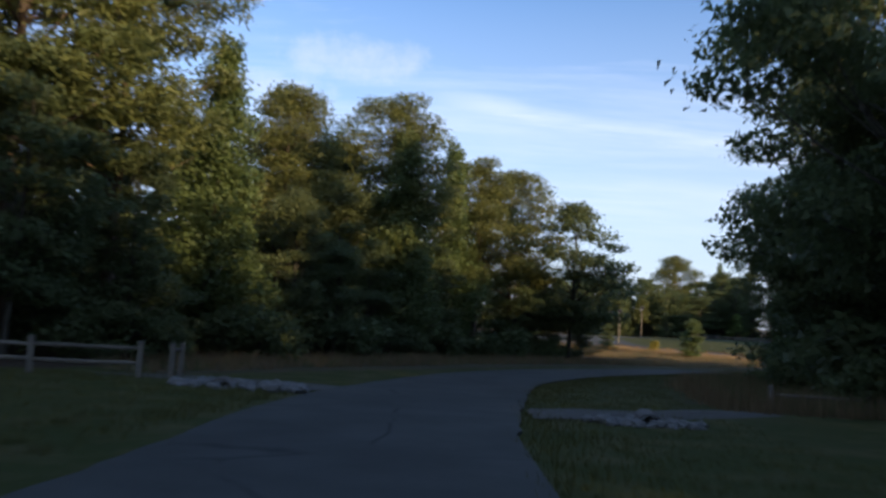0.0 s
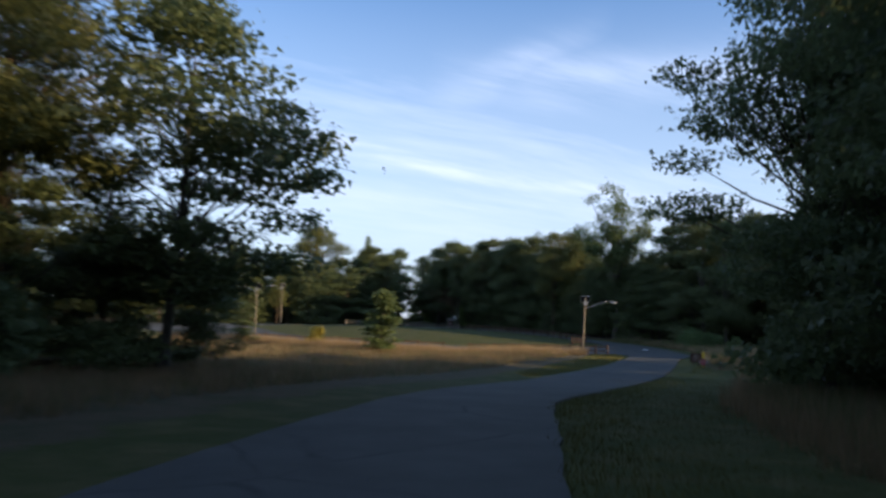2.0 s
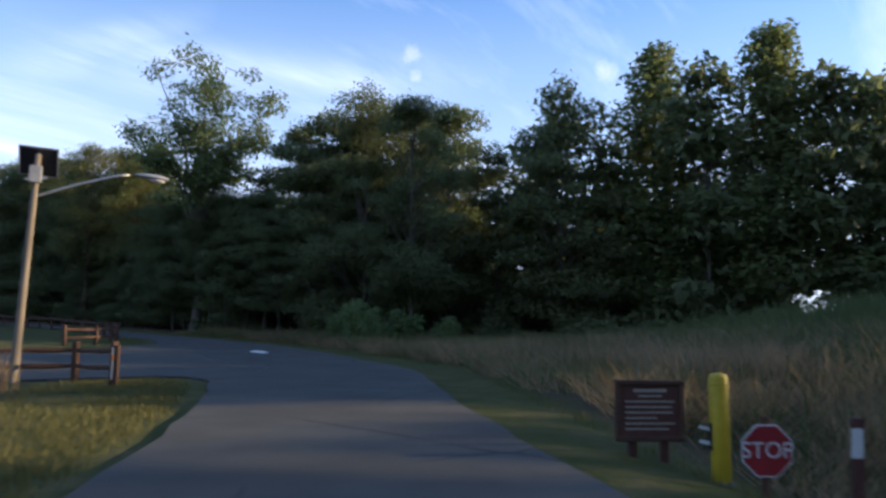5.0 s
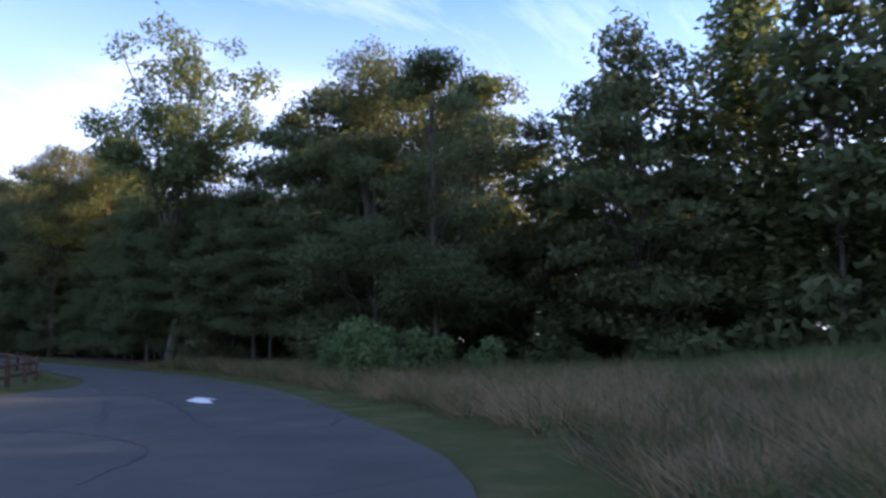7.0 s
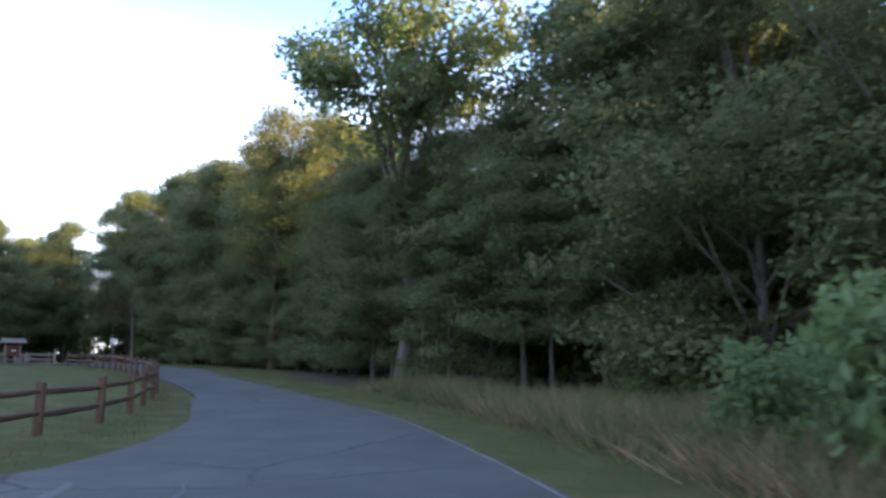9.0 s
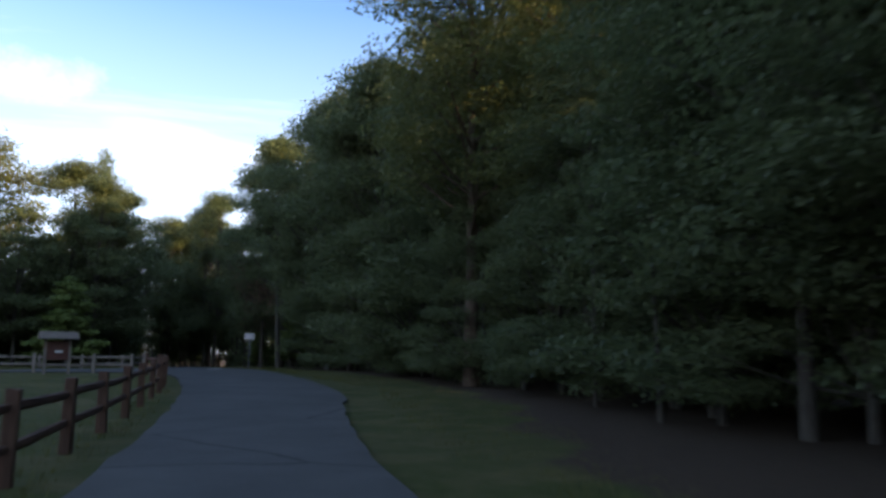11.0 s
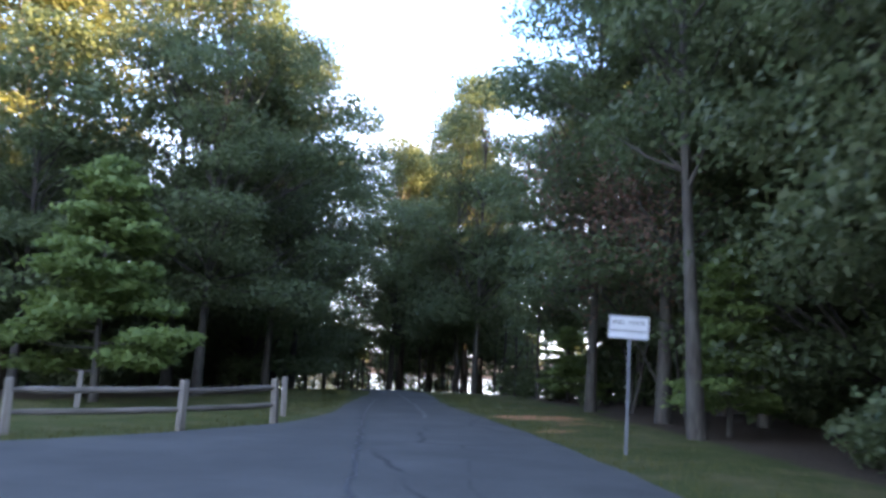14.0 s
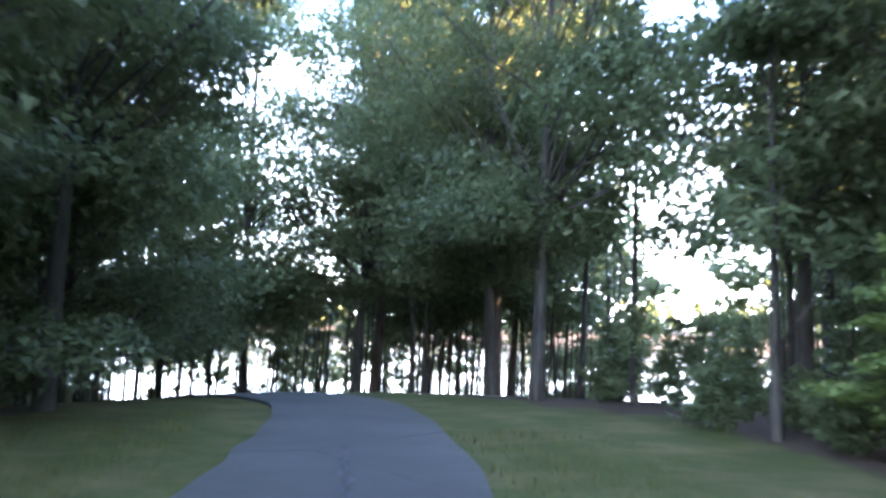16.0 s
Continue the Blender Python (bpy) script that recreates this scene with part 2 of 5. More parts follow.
def wood(name, dark, light, axis=(1.5, 18, 18)):
    m, k, b = material(name, 0.85, 0.0, 0.2)
    co = k.n("ShaderNodeTexCoord").outputs["Object"]
    rnd = k.n("ShaderNodeObjectInfo").outputs["Random"]
    grain = k.noise(k.n("ShaderNodeMapping", {0: co, 3: axis}).outputs[0], 1.5, 6.0, 0.6)
    c = k.mix(k.ramp(grain, 0.3, 0.7), (*dark, 1), (*light, 1))
    c = k.mix(k.math("MULTIPLY", rnd, 0.35), c, (*[0.6 * v for v in dark], 1))
    k.t.links.new(c, b.inputs["Base Color"])
    bump(k, b, grain, 0.5, 0.01)
    return m


WOOD_BROWN = wood("brown_stained_wood", (0.050, 0.029, 0.020), (0.120, 0.070, 0.047))
WOOD_BROWN_POST = wood("brown_stained_post", (0.050, 0.029, 0.020), (0.122, 0.071, 0.047), (14, 14, 1.2))
WOOD_GREY = wood("weathered_grey_wood", (0.085, 0.073, 0.058), (0.24, 0.212, 0.172))
WOOD_GREY_POST = wood("weathered_grey_post", (0.095, 0.082, 0.066), (0.26, 0.232, 0.19), (14, 14, 1.2))
POLE_WOOD = wood("utility_pole_wood", (0.130, 0.110, 0.088), (0.27, 0.235, 0.19), (10, 10, 0.5))
STEEL = plain("galvanised_steel", (0.32, 0.33, 0.34), (0.50, 0.51, 0.52), 0.45, 0.85, 9.0, 0.1)
DULL_STEEL = plain("dull_grey_steel", (0.09, 0.095, 0.10), (0.17, 0.175, 0.18), 0.65, 0.2, 9.0, 0.1)
WHITE_PAINT = plain("white_road_paint", (0.55, 0.55, 0.54), (0.80, 0.80, 0.79), 0.6, 0.0, 12.0, 0.3)
SIGN_WHITE = plain("white_sign_sheeting", (0.40, 0.41, 0.40), (0.54, 0.55, 0.54), 0.5, 0.0, 3.0, 0.02)
SIGN_BLACK = plain("black_sign_ink", (0.02, 0.02, 0.02), (0.035, 0.035, 0.035), 0.5, 0.0, 3.0, 0.02)
SIGN_RED = plain("red_sign_sheeting", (0.17, 0.014, 0.018), (0.26, 0.022, 0.026), 0.5, 0.0, 3.0, 0.02)
YELLOW = plain("yellow_paint", (0.30, 0.215, 0.010), (0.44, 0.33, 0.02), 0.5, 0.0, 7.0, 0.1)
BOARD_BROWN = plain("brown_board_paint", (0.050, 0.022, 0.016), (0.095, 0.042, 0.030), 0.7, 0.0, 6.0, 0.1)
BOARD_TEXT = plain("faded_board_lettering", (0.20, 0.17, 0.14), (0.30, 0.27, 0.23), 0.7, 0.0, 8.0, 0.05)
ORANGE = plain("orange_reflector", (0.55, 0.13, 0.02), (0.70, 0.20, 0.03), 0.4, 0.0, 8.0, 0.05)
STONE = plain("pale_riprap_stone", (0.07, 0.069, 0.066), (0.22, 0.217, 0.208), 0.85, 0.0, 3.0, 0.5)
GRAVEL = plain("pale_gravel", (0.050, 0.047, 0.043), (0.115, 0.110, 0.100), 0.95, 0.0, 14.0, 0.8)
PIPE = plain("rusty_culvert_metal", (0.05, 0.04, 0.035), (0.13, 0.11, 0.095), 0.6, 0.5, 8.0, 0.3)
GREY_BOX = plain("grey_painted_metal", (0.22, 0.23, 0.24), (0.34, 0.35, 0.36), 0.5, 0.3, 6.0, 0.1)
GLASS_LAMP = plain("cloudy_lamp_glass", (0.45, 0.46, 0.46), (0.6, 0.6, 0.6), 0.25, 0.0, 5.0, 0.05)


def water_material():
    m, k, b = material("lake_water", 0.08, 0.0, 0.5)
    b.inputs["Base Color"].default_value = (0.03, 0.045, 0.05, 1)
    p = place(k)
    bump(k, b, k.noise(p, 1.3, 4.0, 0.6), 0.25, 0.05)
    return m


WATER = water_material()


# ---------------------------------------------------------------- small mesh helpers
def mesh_of(name, verts, faces, mat, smooth=False):
    me = bpy.data.meshes.new(name)
    me.from_pydata([tuple(v) for v in verts], [], [tuple(f) for f in faces])
    me.materials.append(mat)
    if smooth:
        me.polygons.foreach_set("use_smooth", [True] * len(me.polygons))
    return me


def quads(name, co, mat):
    """A mesh of loose pieces from an array (n, corners, 3)."""
    n, c = co.shape[:2]
    me = bpy.data.meshes.new(name)
    me.vertices.add(c * n)
    me.vertices.foreach_set("co", np.ascontiguousarray(co, dtype=np.float32).reshape(-1))
    me.loops.add(c * n)
    me.loops.foreach_set("vertex_index", np.arange(c * n, dtype=np.int32))
    me.polygons.add(n)
    me.polygons.foreach_set("loop_start", np.arange(0, c * n, c, dtype=np.int32))
    me.materials.append(mat)
    me.update(calc_edges=True)
    return me


def part(name, me, parent, label="", m=None):
    ob = new(name, me)
    ob.parent = parent
    if m is not None:
        ob.matrix_basis = m
    return tagged(ob, label)


def from_bm(name, bm, mat):
    me = bpy.data.meshes.new(name)
    bm.to_mesh(me)
    bm.free()
    me.materials.append(mat)
    return me


def box_mesh(name, sx, sy, sz, mat, bev=0.01, wob=0.0, base=False, seed=0):
    """A bevelled box, centred, or standing on z = 0."""
    bm = bmesh.new()
    bmesh.ops.create_cube(bm, size=1.0)
    for v in bm.verts:
        v.co = Vector((v.co.x * sx, v.co.y * sy, (v.co.z + (0.5 if base else 0)) * sz))
    if bev:
        bmesh.ops.bevel(bm, geom=bm.edges[:], offset=bev, segments=2, affect="EDGES", profile=0.6)
    if wob:
        rng = random.Random(seed)
        for v in bm.verts:
            v.co += Vector((rng.uniform(-wob, wob), rng.uniform(-wob, wob), 0))
    return from_bm(name, bm, mat)


def tube(points, radii, sides=8):
    """Vertices and faces of a tapered tube along points, closed at its end."""
    pts = [Vector(p) for p in points]
    verts, faces = [], []
    for i, p in enumerate(pts):
        d = (pts[min(i + 1, len(pts) - 1)] - pts[max(i - 1, 0)]).normalized()
        a = d.orthogonal().normalized() if abs(d.z) < 0.95 else Vector((1, 0, 0))
        a = (a - d * a.dot(d)).normalized()
        b = d.cross(a)
        for s in range(sides):
            th = 2 * math.pi * s / sides
            verts.append(p + (a * math.cos(th) + b * math.sin(th)) * radii[i])
    for i in range(len(pts) - 1):
        for s in range(sides):
            s2 = (s + 1) % sides
            faces.append((i * sides + s, i * sides + s2, (i + 1) * sides + s2, (i + 1) * sides + s))
    verts.append(pts[-1])
    top = len(verts) - 1
    base = (len(pts) - 1) * sides
    faces += [(base + s, base + (s + 1) % sides, top) for s in range(sides)]
    return verts, faces


def tube_mesh(name, runs, mat, sides=8):
    verts, faces = [], []
    for points, radii in runs:
        v, f = tube(points, radii, sides)
        faces += [tuple(i + len(verts) for i in q) for q in f]
        verts += v
    return mesh_of(name, verts, faces, mat, True)


# ---------------------------------------------------------------- the plan
def curve(points, step=1.0):
    """A smooth run through plan points."""
    p = [np.array(q, float) for q in points]
    p = [2 * p[0] - p[1]] + p + [2 * p[-1] - p[-2]]
    out = []
    for i in range(1, len(p) - 2):
        n = max(2, int(np.linalg.norm(p[i + 1] - p[i]) / step))
        for s in np.linspace(0, 1, n, endpoint=False):
            out.append(0.5 * (2 * p[i] + (p[i + 1] - p[i - 1]) * s + (2 * p[i - 1] - 5 * p[i] + 4 * p[i + 1] - p[i + 2]) * s ** 2
                              + (3 * p[i] - p[i - 1] - 3 * p[i + 1] + p[i + 2]) * s ** 3))
    out.append(p[-2])
    return np.array(out)


RIGHT = curve([(2.0, -60), (1.6, -20), (1.4, 8), (1.7, 15), (2.6, 23), (4.0, 32), (6.0, 38), (9.0, 45), (12.5, 51.5), (17.5, 59), (22.0, 65.3), (28, 71), (35.4, 77.6),
               (41, 82), (46.5, 86.9), (51.4, 91.5), (54.9, 95), (59.5, 99.3), (64.9, 103.8), (67.6, 107), (70.7, 111.4), (73.4, 115.5), (76.2, 120.6), (78.6, 126.4),
               (80.2, 131), (81.3, 136), (82.4, 142), (83.2, 149), (84.6, 156), (86.3, 163), (87.3, 172), (87.85, 184), (87.95, 194), (87.7, 200.4), (87.1, 207), (86.6, 212), (86.4, 217),
               (86.5, 222), (86.2, 227), (85.2, 231.4), (83, 235), (79, 240), (73, 245), (61, 252)])
LEFT = curve([(58, 247), (70, 240), (77, 236.6), (80.6, 233), (82.6, 230), (83.4, 226.5), (83.5, 221), (83.15, 215), (82.9, 209), (82.6, 205.2), (82.0, 202.7), (80.8, 200.7), (78.4, 197.8),
              (75.7, 195.0), (72.6, 192.3), (66, 189), (56, 188), (47, 186.5)])
LOT = curve([(47, 186.5), (40, 188), (28, 187), (20, 180), (17, 168), (18, 154), (20, 142), (21, 133), (24, 127.5)], 2.0)
WEST = curve([(24, 127.5), (32, 121.4), (41, 117.2), (50, 113.2), (57, 110.6), (59.6, 108.8), (59.4, 106.6), (57.2, 103.8), (54.4, 100.6), (50.5, 97.0),
              (45.3, 92.3), (37.4, 86.4), (32.0, 81.8), (25, 75.2), (18.8, 68.8), (12.7, 60.8), (8.6, 54.6), (5.4, 49.6), (2.6, 44.0), (0, 37), (-1.3, 32),
              (-2.9, 24), (-3.5, 17), (-3.4, 10), (-3.3, 4), (-3.2, -20), (-2.8, -60)])
ISLAND = curve([(70, 125.3), (72.0, 126.2), (74.0, 128.8), (75.6, 132), (77.2, 137), (78.7, 141.5), (79.8, 148), (81.0, 156), (81.9, 164.5), (82.3, 172), (82.4, 178),
                (82.1, 181.2), (80.9, 183.2), (78, 184.4), (70, 184.5), (60, 183.4), (50, 181), (42, 176), (36, 166), (35, 152), (35, 140), (38, 131), (44, 125.6),
                (52, 122), (60, 120.6), (66, 122.6), (70, 125.3)])
MIDDLE = curve([(-1, -60), (-1, -20), (-1, 5), (-1, 15), (-0.2, 24), (1.3, 32), (3, 37), (5.6, 44.4), (8.6, 50.4), (15, 60), (20.4, 67), (33.6, 79.7), (46, 89.6), (53, 96),
                (62, 104), (68, 112), (73.5, 121), (77.5, 130), (80, 140), (82, 152), (84.2, 163.5), (84.8, 175), (84.9, 190), (84.6, 203), (84.7, 214), (84.9, 222),
                (84.6, 228), (82.6, 232.5), (79, 237), (72, 243), (60, 249.5)])


def inside(px, py, poly):
    """Which of the points lie inside a closed outline."""
    hit = np.zeros(len(px), bool)
    x1, y1 = poly[-1]
    for x2, y2 in poly:
        if y1 != y2:
            c = ((y1 > py) != (y2 > py)) & (px < (x2 - x1) * (py - y1) / (y2 - y1) + x1)
            hit ^= c
        x1, y1 = x2, y2
    return hit


def far_from(px, py, line):
    """Distance of points from the points of a line."""
    best = np.full(len(px), 1e9)
    for x, y in line:
        best = np.minimum(best, (px - x) ** 2 + (py - y) ** 2)
    return np.sqrt(best)


OUTER = np.vstack([RIGHT, LEFT, LOT[1:], WEST[1:]])

# road heights along the middle: plan y of a stretch, height
KNOT = [(-60, 1.6), (-20, 0.6), (0, 0.0), (11.5, -0.37), (23.3, -0.79), (35, -1.13), (46, -1.42), (56.5, -1.73), (65.3, -1.95), (73, -2.3), (79.6, -2.62), (85.3, -2.6),
        (98, -2.14), (105, -2.07), (114, -1.97), (120, -1.86), (131, -1.62), (140, -1.42), (148, -1.12), (155.6, -0.95), (164, -0.74), (171, -0.64), (178, -0.53),
        (184, -0.43), (191, -0.38), (198, -0.39), (205, -0.4), (212, -0.43), (220, -0.49), (226, -0.56), (230, -0.62), (234, -0.85), (238, -1.6), (241, -3.4), (249, -5.6)]
MID_Z = np.interp(MIDDLE[:, 1], [a for a, _ in KNOT], [b for _, b in KNOT])


def step(v, lo, hi):
    s = np.clip((v - lo) / (hi - lo), 0, 1)
    return s * s * (3 - 2 * s)


def height(px, py):
    """The lie of the land."""
    px, py = np.atleast_1d(np.asarray(px, float)), np.atleast_1d(np.asarray(py, float))
    wsum, zsum = np.zeros(len(px)), np.zeros(len(px))
    near = np.full(len(px), 1e9)
    for (x, y), z in zip(MIDDLE, MID_Z):
        d2 = (px - x) ** 2 + (py - y) ** 2
        near = np.minimum(near, d2)
        w = 1 / (d2 + 3.0) ** 2.5
        wsum += w
        zsum += w * z
    z, near = zsum / wsum, np.sqrt(near)
    off = step(near, 3.2, 16)
    z = z + 3.2 * np.exp(-(((px - 78) / 19) ** 2 + ((py - 82) / 17) ** 2)) * off          # grassy hill
    z = z + 0.9 * np.exp(-(((px - 57) / 16) ** 2 + ((py - 152) / 18) ** 2)) * off         # island mound
    z = z - 0.35 * np.exp(-(((px - 50) / 14) ** 2 + ((py - 114) / 8) ** 2))
    z = z - 0.95 * np.exp(-(((px - 57.4) / 4.0) ** 2 + ((py - 90.4) / 4.0) ** 2)) * step(near, 2.2, 5.5)   # roadside swale
    z = z - 0.07 * np.exp(-(((px - 77) / 4.5) ** 2 + ((py - 201) / 5) ** 2)) * step(near, 3, 5)
    z = z + 0.9 * step(px - py * 0.12, 88, 105) * step(py, 110, 135) * (1 - step(py, 225, 240))
    fall = -0.6 - 6.5 * step(py, 231, 272)                                              # down to the lake
    w = step(py, 228, 242)
    z = z * (1 - w) + np.minimum(z, fall) * w
    far = step(np.hypot(px - 60, py - 110), 260, 900)
    shore = step(py, 520, 640)
    z = z + far * shore * 14
    z = z + 0.10 * np.sin(px * 0.31 + 1.3) * np.sin(py * 0.27) * off
    return z


def h1(x, y):
    return float(height(x, y)[0])


# ---------------------------------------------------------------- ground, water, road
def build_ground():
    def axis(lo, hi, fine, a, b):
        mid_ = np.arange(a, b + 0.01, fine)
        out = [b]
        while out[-1] < hi:
            out.append(out[-1] + max(fine, (out[-1] - b) * 0.25 + fine))
        ins = [a]
        while ins[-1] > lo:
            ins.append(ins[-1] - max(fine, (a - ins[-1]) * 0.25 + fine))
        return np.array(ins[:0:-1] + list(mid_) + out[1:])
    xs, ys = axis(-2600, 2600, 1.25, -24, 110), axis(-2600, 2600, 1.25, -6, 262)
    gx, gy = np.meshgrid(xs, ys)
    px, py = gx.ravel(), gy.ravel()
    z = height(px, py)
    on = inside(px, py, OUTER) & ~inside(px, py, ISLAND)
    edge = np.minimum(np.minimum(far_from(px, py, RIGHT), far_from(px, py, LEFT)), np.minimum(far_from(px, py, WEST), far_from(px, py, ISLAND)))
    edge = np.minimum(edge, far_from(px, py, LOT))
    z = z - 0.03 - 0.22 * on * step(edge, 0.8, 1.9) + 0.05 * (~on) * step(edge, 0.8, 2.5)
    nx, ny = len(xs), len(ys)
    idx = np.arange(nx * ny).reshape(ny, nx)
    f = np.stack([idx[:-1, :-1], idx[:-1, 1:], idx[1:, 1:], idx[1:, :-1]], -1).reshape(-1, 4)
    me = mesh_of("ground", np.stack([px, py, z], 1), f.tolist(), GROUND, True)
    near = far_from(px, py, MIDDLE)
    # cover: dry tall grass, forest litter, bare clay
    dry = np.zeros(len(px))
    fieldl = inside(px, py, [(-9, 24), (-4, 34), (-1, 41), (3, 49), (8, 58), (16, 69.5), (24, 78), (34, 87.5), (44, 95.5), (50, 101), (55, 107), (45, 113), (34, 119), (22, 126), (10, 120), (6, 95), (-2, 66), (-9, 48), (-14, 30)])
    dry[fieldl] = 0.95
    hill = inside(px, py, [(52, 87.5), (58, 95), (64, 100.5), (70, 106), (76, 116), (81, 124), (84, 132), (86, 140), (88, 128), (86, 116), (78, 104), (70, 95.5), (61, 86.5), (52, 78), (40, 74), (30, 64), (20, 50), (12, 36), (8, 26), (16, 20), (28, 46), (44, 66), (52, 76)])
    dry[hill] = np.maximum(dry[hill], 0.75)
    woods = np.zeros(len(px))
    for poly in WOODS:
        woods[inside(px, py, poly)] = 1.0
    out = (px < -45) | (px > 125) | (py < -12) | (py > 262)
    woods[out] = 1.0
    bare = np.zeros(len(px))
    for cx, cy, rx, ry, a in ((88.9, 208.6, 1.9, 1.3, 0.95), (88.6, 204.4, 1.0, 0.9, 0.8), (89.5, 163, 1.0, 1.4, 0.6), (90, 206.5, 1.5, 1.0, 0.5)):
        bare = np.maximum(bare, a * np.exp(-((px - cx) / rx) ** 2 - ((py - cy) / ry) ** 2))
    col = me.color_attributes.new("cover", "FLOAT_COLOR", "POINT")
    col.data.foreach_set("color", np.stack([dry, woods, bare, np.ones(len(px))], 1).astype(np.float32).ravel())
    tagged(new("ground", me), "rolling ground of lawn, dry grass and leaf litter", "ground", kind="structure")


WOODS = [
    [(-60, -20), (-13, -20), (-13, 24), (-10.5, 34), (-5, 49), (0, 62), (7, 75), (14, 80), (19, 84), (12, 92), (-10, 92), (-60, 92)],
    [(120, -20), (12, -20), (13, 24), (17, 36), (22, 48), (29, 58), (36, 64), (44, 58), (60, 60), (80, 50), (130, 60)],
    [(130, 70), (112, 80), (99, 98), (91, 116), (87, 126), (85.6, 138), (86, 150), (89.4, 158), (91.2, 170), (91.6, 185), (91.4, 196), (91.2, 206), (92.6, 215), (91.2, 228), (86, 236), (90, 262), (130, 262)],
    [(-60, 188), (14, 196), (40, 200), (62, 203), (74, 206), (78, 212), (79.5, 220), (79, 227), (74, 236), (66, 262), (-60, 262)],
]


def build_road():
    rng = random.Random(4)
    pts, edges = [], []

    def ring(poly):
        p = [poly[0]]
        for q in poly[1:]:
            if np.hypot(*(q - p[-1])) > 0.35:
                p.append(q)
        if np.hypot(*(p[0] - p[-1])) < 0.35:
            p.pop()
        n0 = len(pts)
        for q in p:
            pts.append(Vector((q[0] + rng.uniform(-0.06, 0.06), q[1] + rng.uniform(-0.06, 0.06))))
        for i in range(len(p)):
            edges.append((n0 + i, n0 + (i + 1) % len(p)))
        return [pts[n0 + i] for i in range(len(p))]
    o, isl = ring(OUTER), ring(ISLAND)
    oa, ia = np.array([tuple(v) for v in o]), np.array([tuple(v) for v in isl])
    gx, gy = np.meshgrid(np.arange(-6, 92, 1.4), np.arange(-60, 252, 1.4))
    px, py = gx.ravel() + 0.01, gy.ravel() + 0.013
    keep = inside(px, py, oa) & ~inside(px, py, ia) & (np.minimum(far_from(px, py, oa), far_from(px, py, ia)) > 0.6)
    rims = len(pts)
    pts += [Vector((x, y)) for x, y in zip(px[keep], py[keep])]
    vs, es, fs, *_ = geometry.delaunay_2d_cdt(pts, edges, [], 0, 1e-5)
    va = np.array([tuple(v) for v in vs])
    fa = np.array([f for f in fs if len(f) == 3])
    cen = va[fa].mean(1)
    good = inside(cen[:, 0], cen[:, 1], oa) & ~inside(cen[:, 0], cen[:, 1], ia)
    fa = fa[good]
    z = height(va[:, 0], va[:, 1]) + 0.03
    bm = bmesh.new()
    bv = [bm.verts.new((x, y, q)) for (x, y), q in zip(va, z)]
    for f in fa:
        a, b, c = (bv[i] for i in f)
        try:
            bm.faces.new((a, b, c))
        except ValueError:
            pass
    bmesh.ops.delete(bm, geom=[v for v in bm.verts if not v.link_faces], context="VERTS")
    bmesh.ops.recalc_face_normals(bm, faces=bm.faces[:])
    if sum(f.normal.z for f in bm.faces) < 0:
        bmesh.ops.reverse_faces(bm, faces=bm.faces[:])
    rim = [e for e in bm.edges if e.is_boundary]
    low = bmesh.ops.extrude_edge_only(bm, edges=rim)
    for v in [g for g in low["geom"] if isinstance(g, bmesh.types.BMVert)]:
        v.co.z -= 0.22
    me = from_bm("road", bm, ASPHALT)
    tagged(new("road", me), "worn grey asphalt park road with a loop", "road", kind="structure")


build_ground()
build_road()
lake = mesh_of("lake", [(-1500, 262, -6.0), (1500, 262, -6.0), (1500, 760, -6.0), (-1500, 760, -6.0)], [(0, 1, 2, 3)], WATER)
tagged(new("lake_water", lake), "calm grey lake behind the trees", "lake", kind="structure")


# ---------------------------------------------------------------- trees
def leaf_quads(rng, centres, normals, length, width, fold=0.25, kite=False):
    """Pointed leaves as three-cornered pieces, or four-cornered kites."""
    n = len(centres)
    nr = normals / np.maximum(np.linalg.norm(normals, axis=1, keepdims=True), 1e-6)
    a = rng.normal(size=(n, 3))
    a -= nr * (a * nr).sum(1, keepdims=True)
    a /= np.maximum(np.linalg.norm(a, axis=1, keepdims=True), 1e-6)
    b = np.cross(nr, a)
    le = length * rng.uniform(0.65, 1.35, (n, 1))
    wi = width * rng.uniform(0.65, 1.35, (n, 1))
    if kite:
        return np.stack([centres - a * le * 0.5, centres + b * wi * 0.42 - nr * le * fold * 0.4, centres + a * le * 0.5 - nr * le * fold * 0.5, centres - b * wi * 0.42 - nr * le * fold * 0.4], 1)
    return np.stack([centres - a * le * 0.45 + b * wi * 0.5, centres - a * le * 0.45 - b * wi * 0.5, centres + a * le * 0.55 - nr * le * fold], 1)


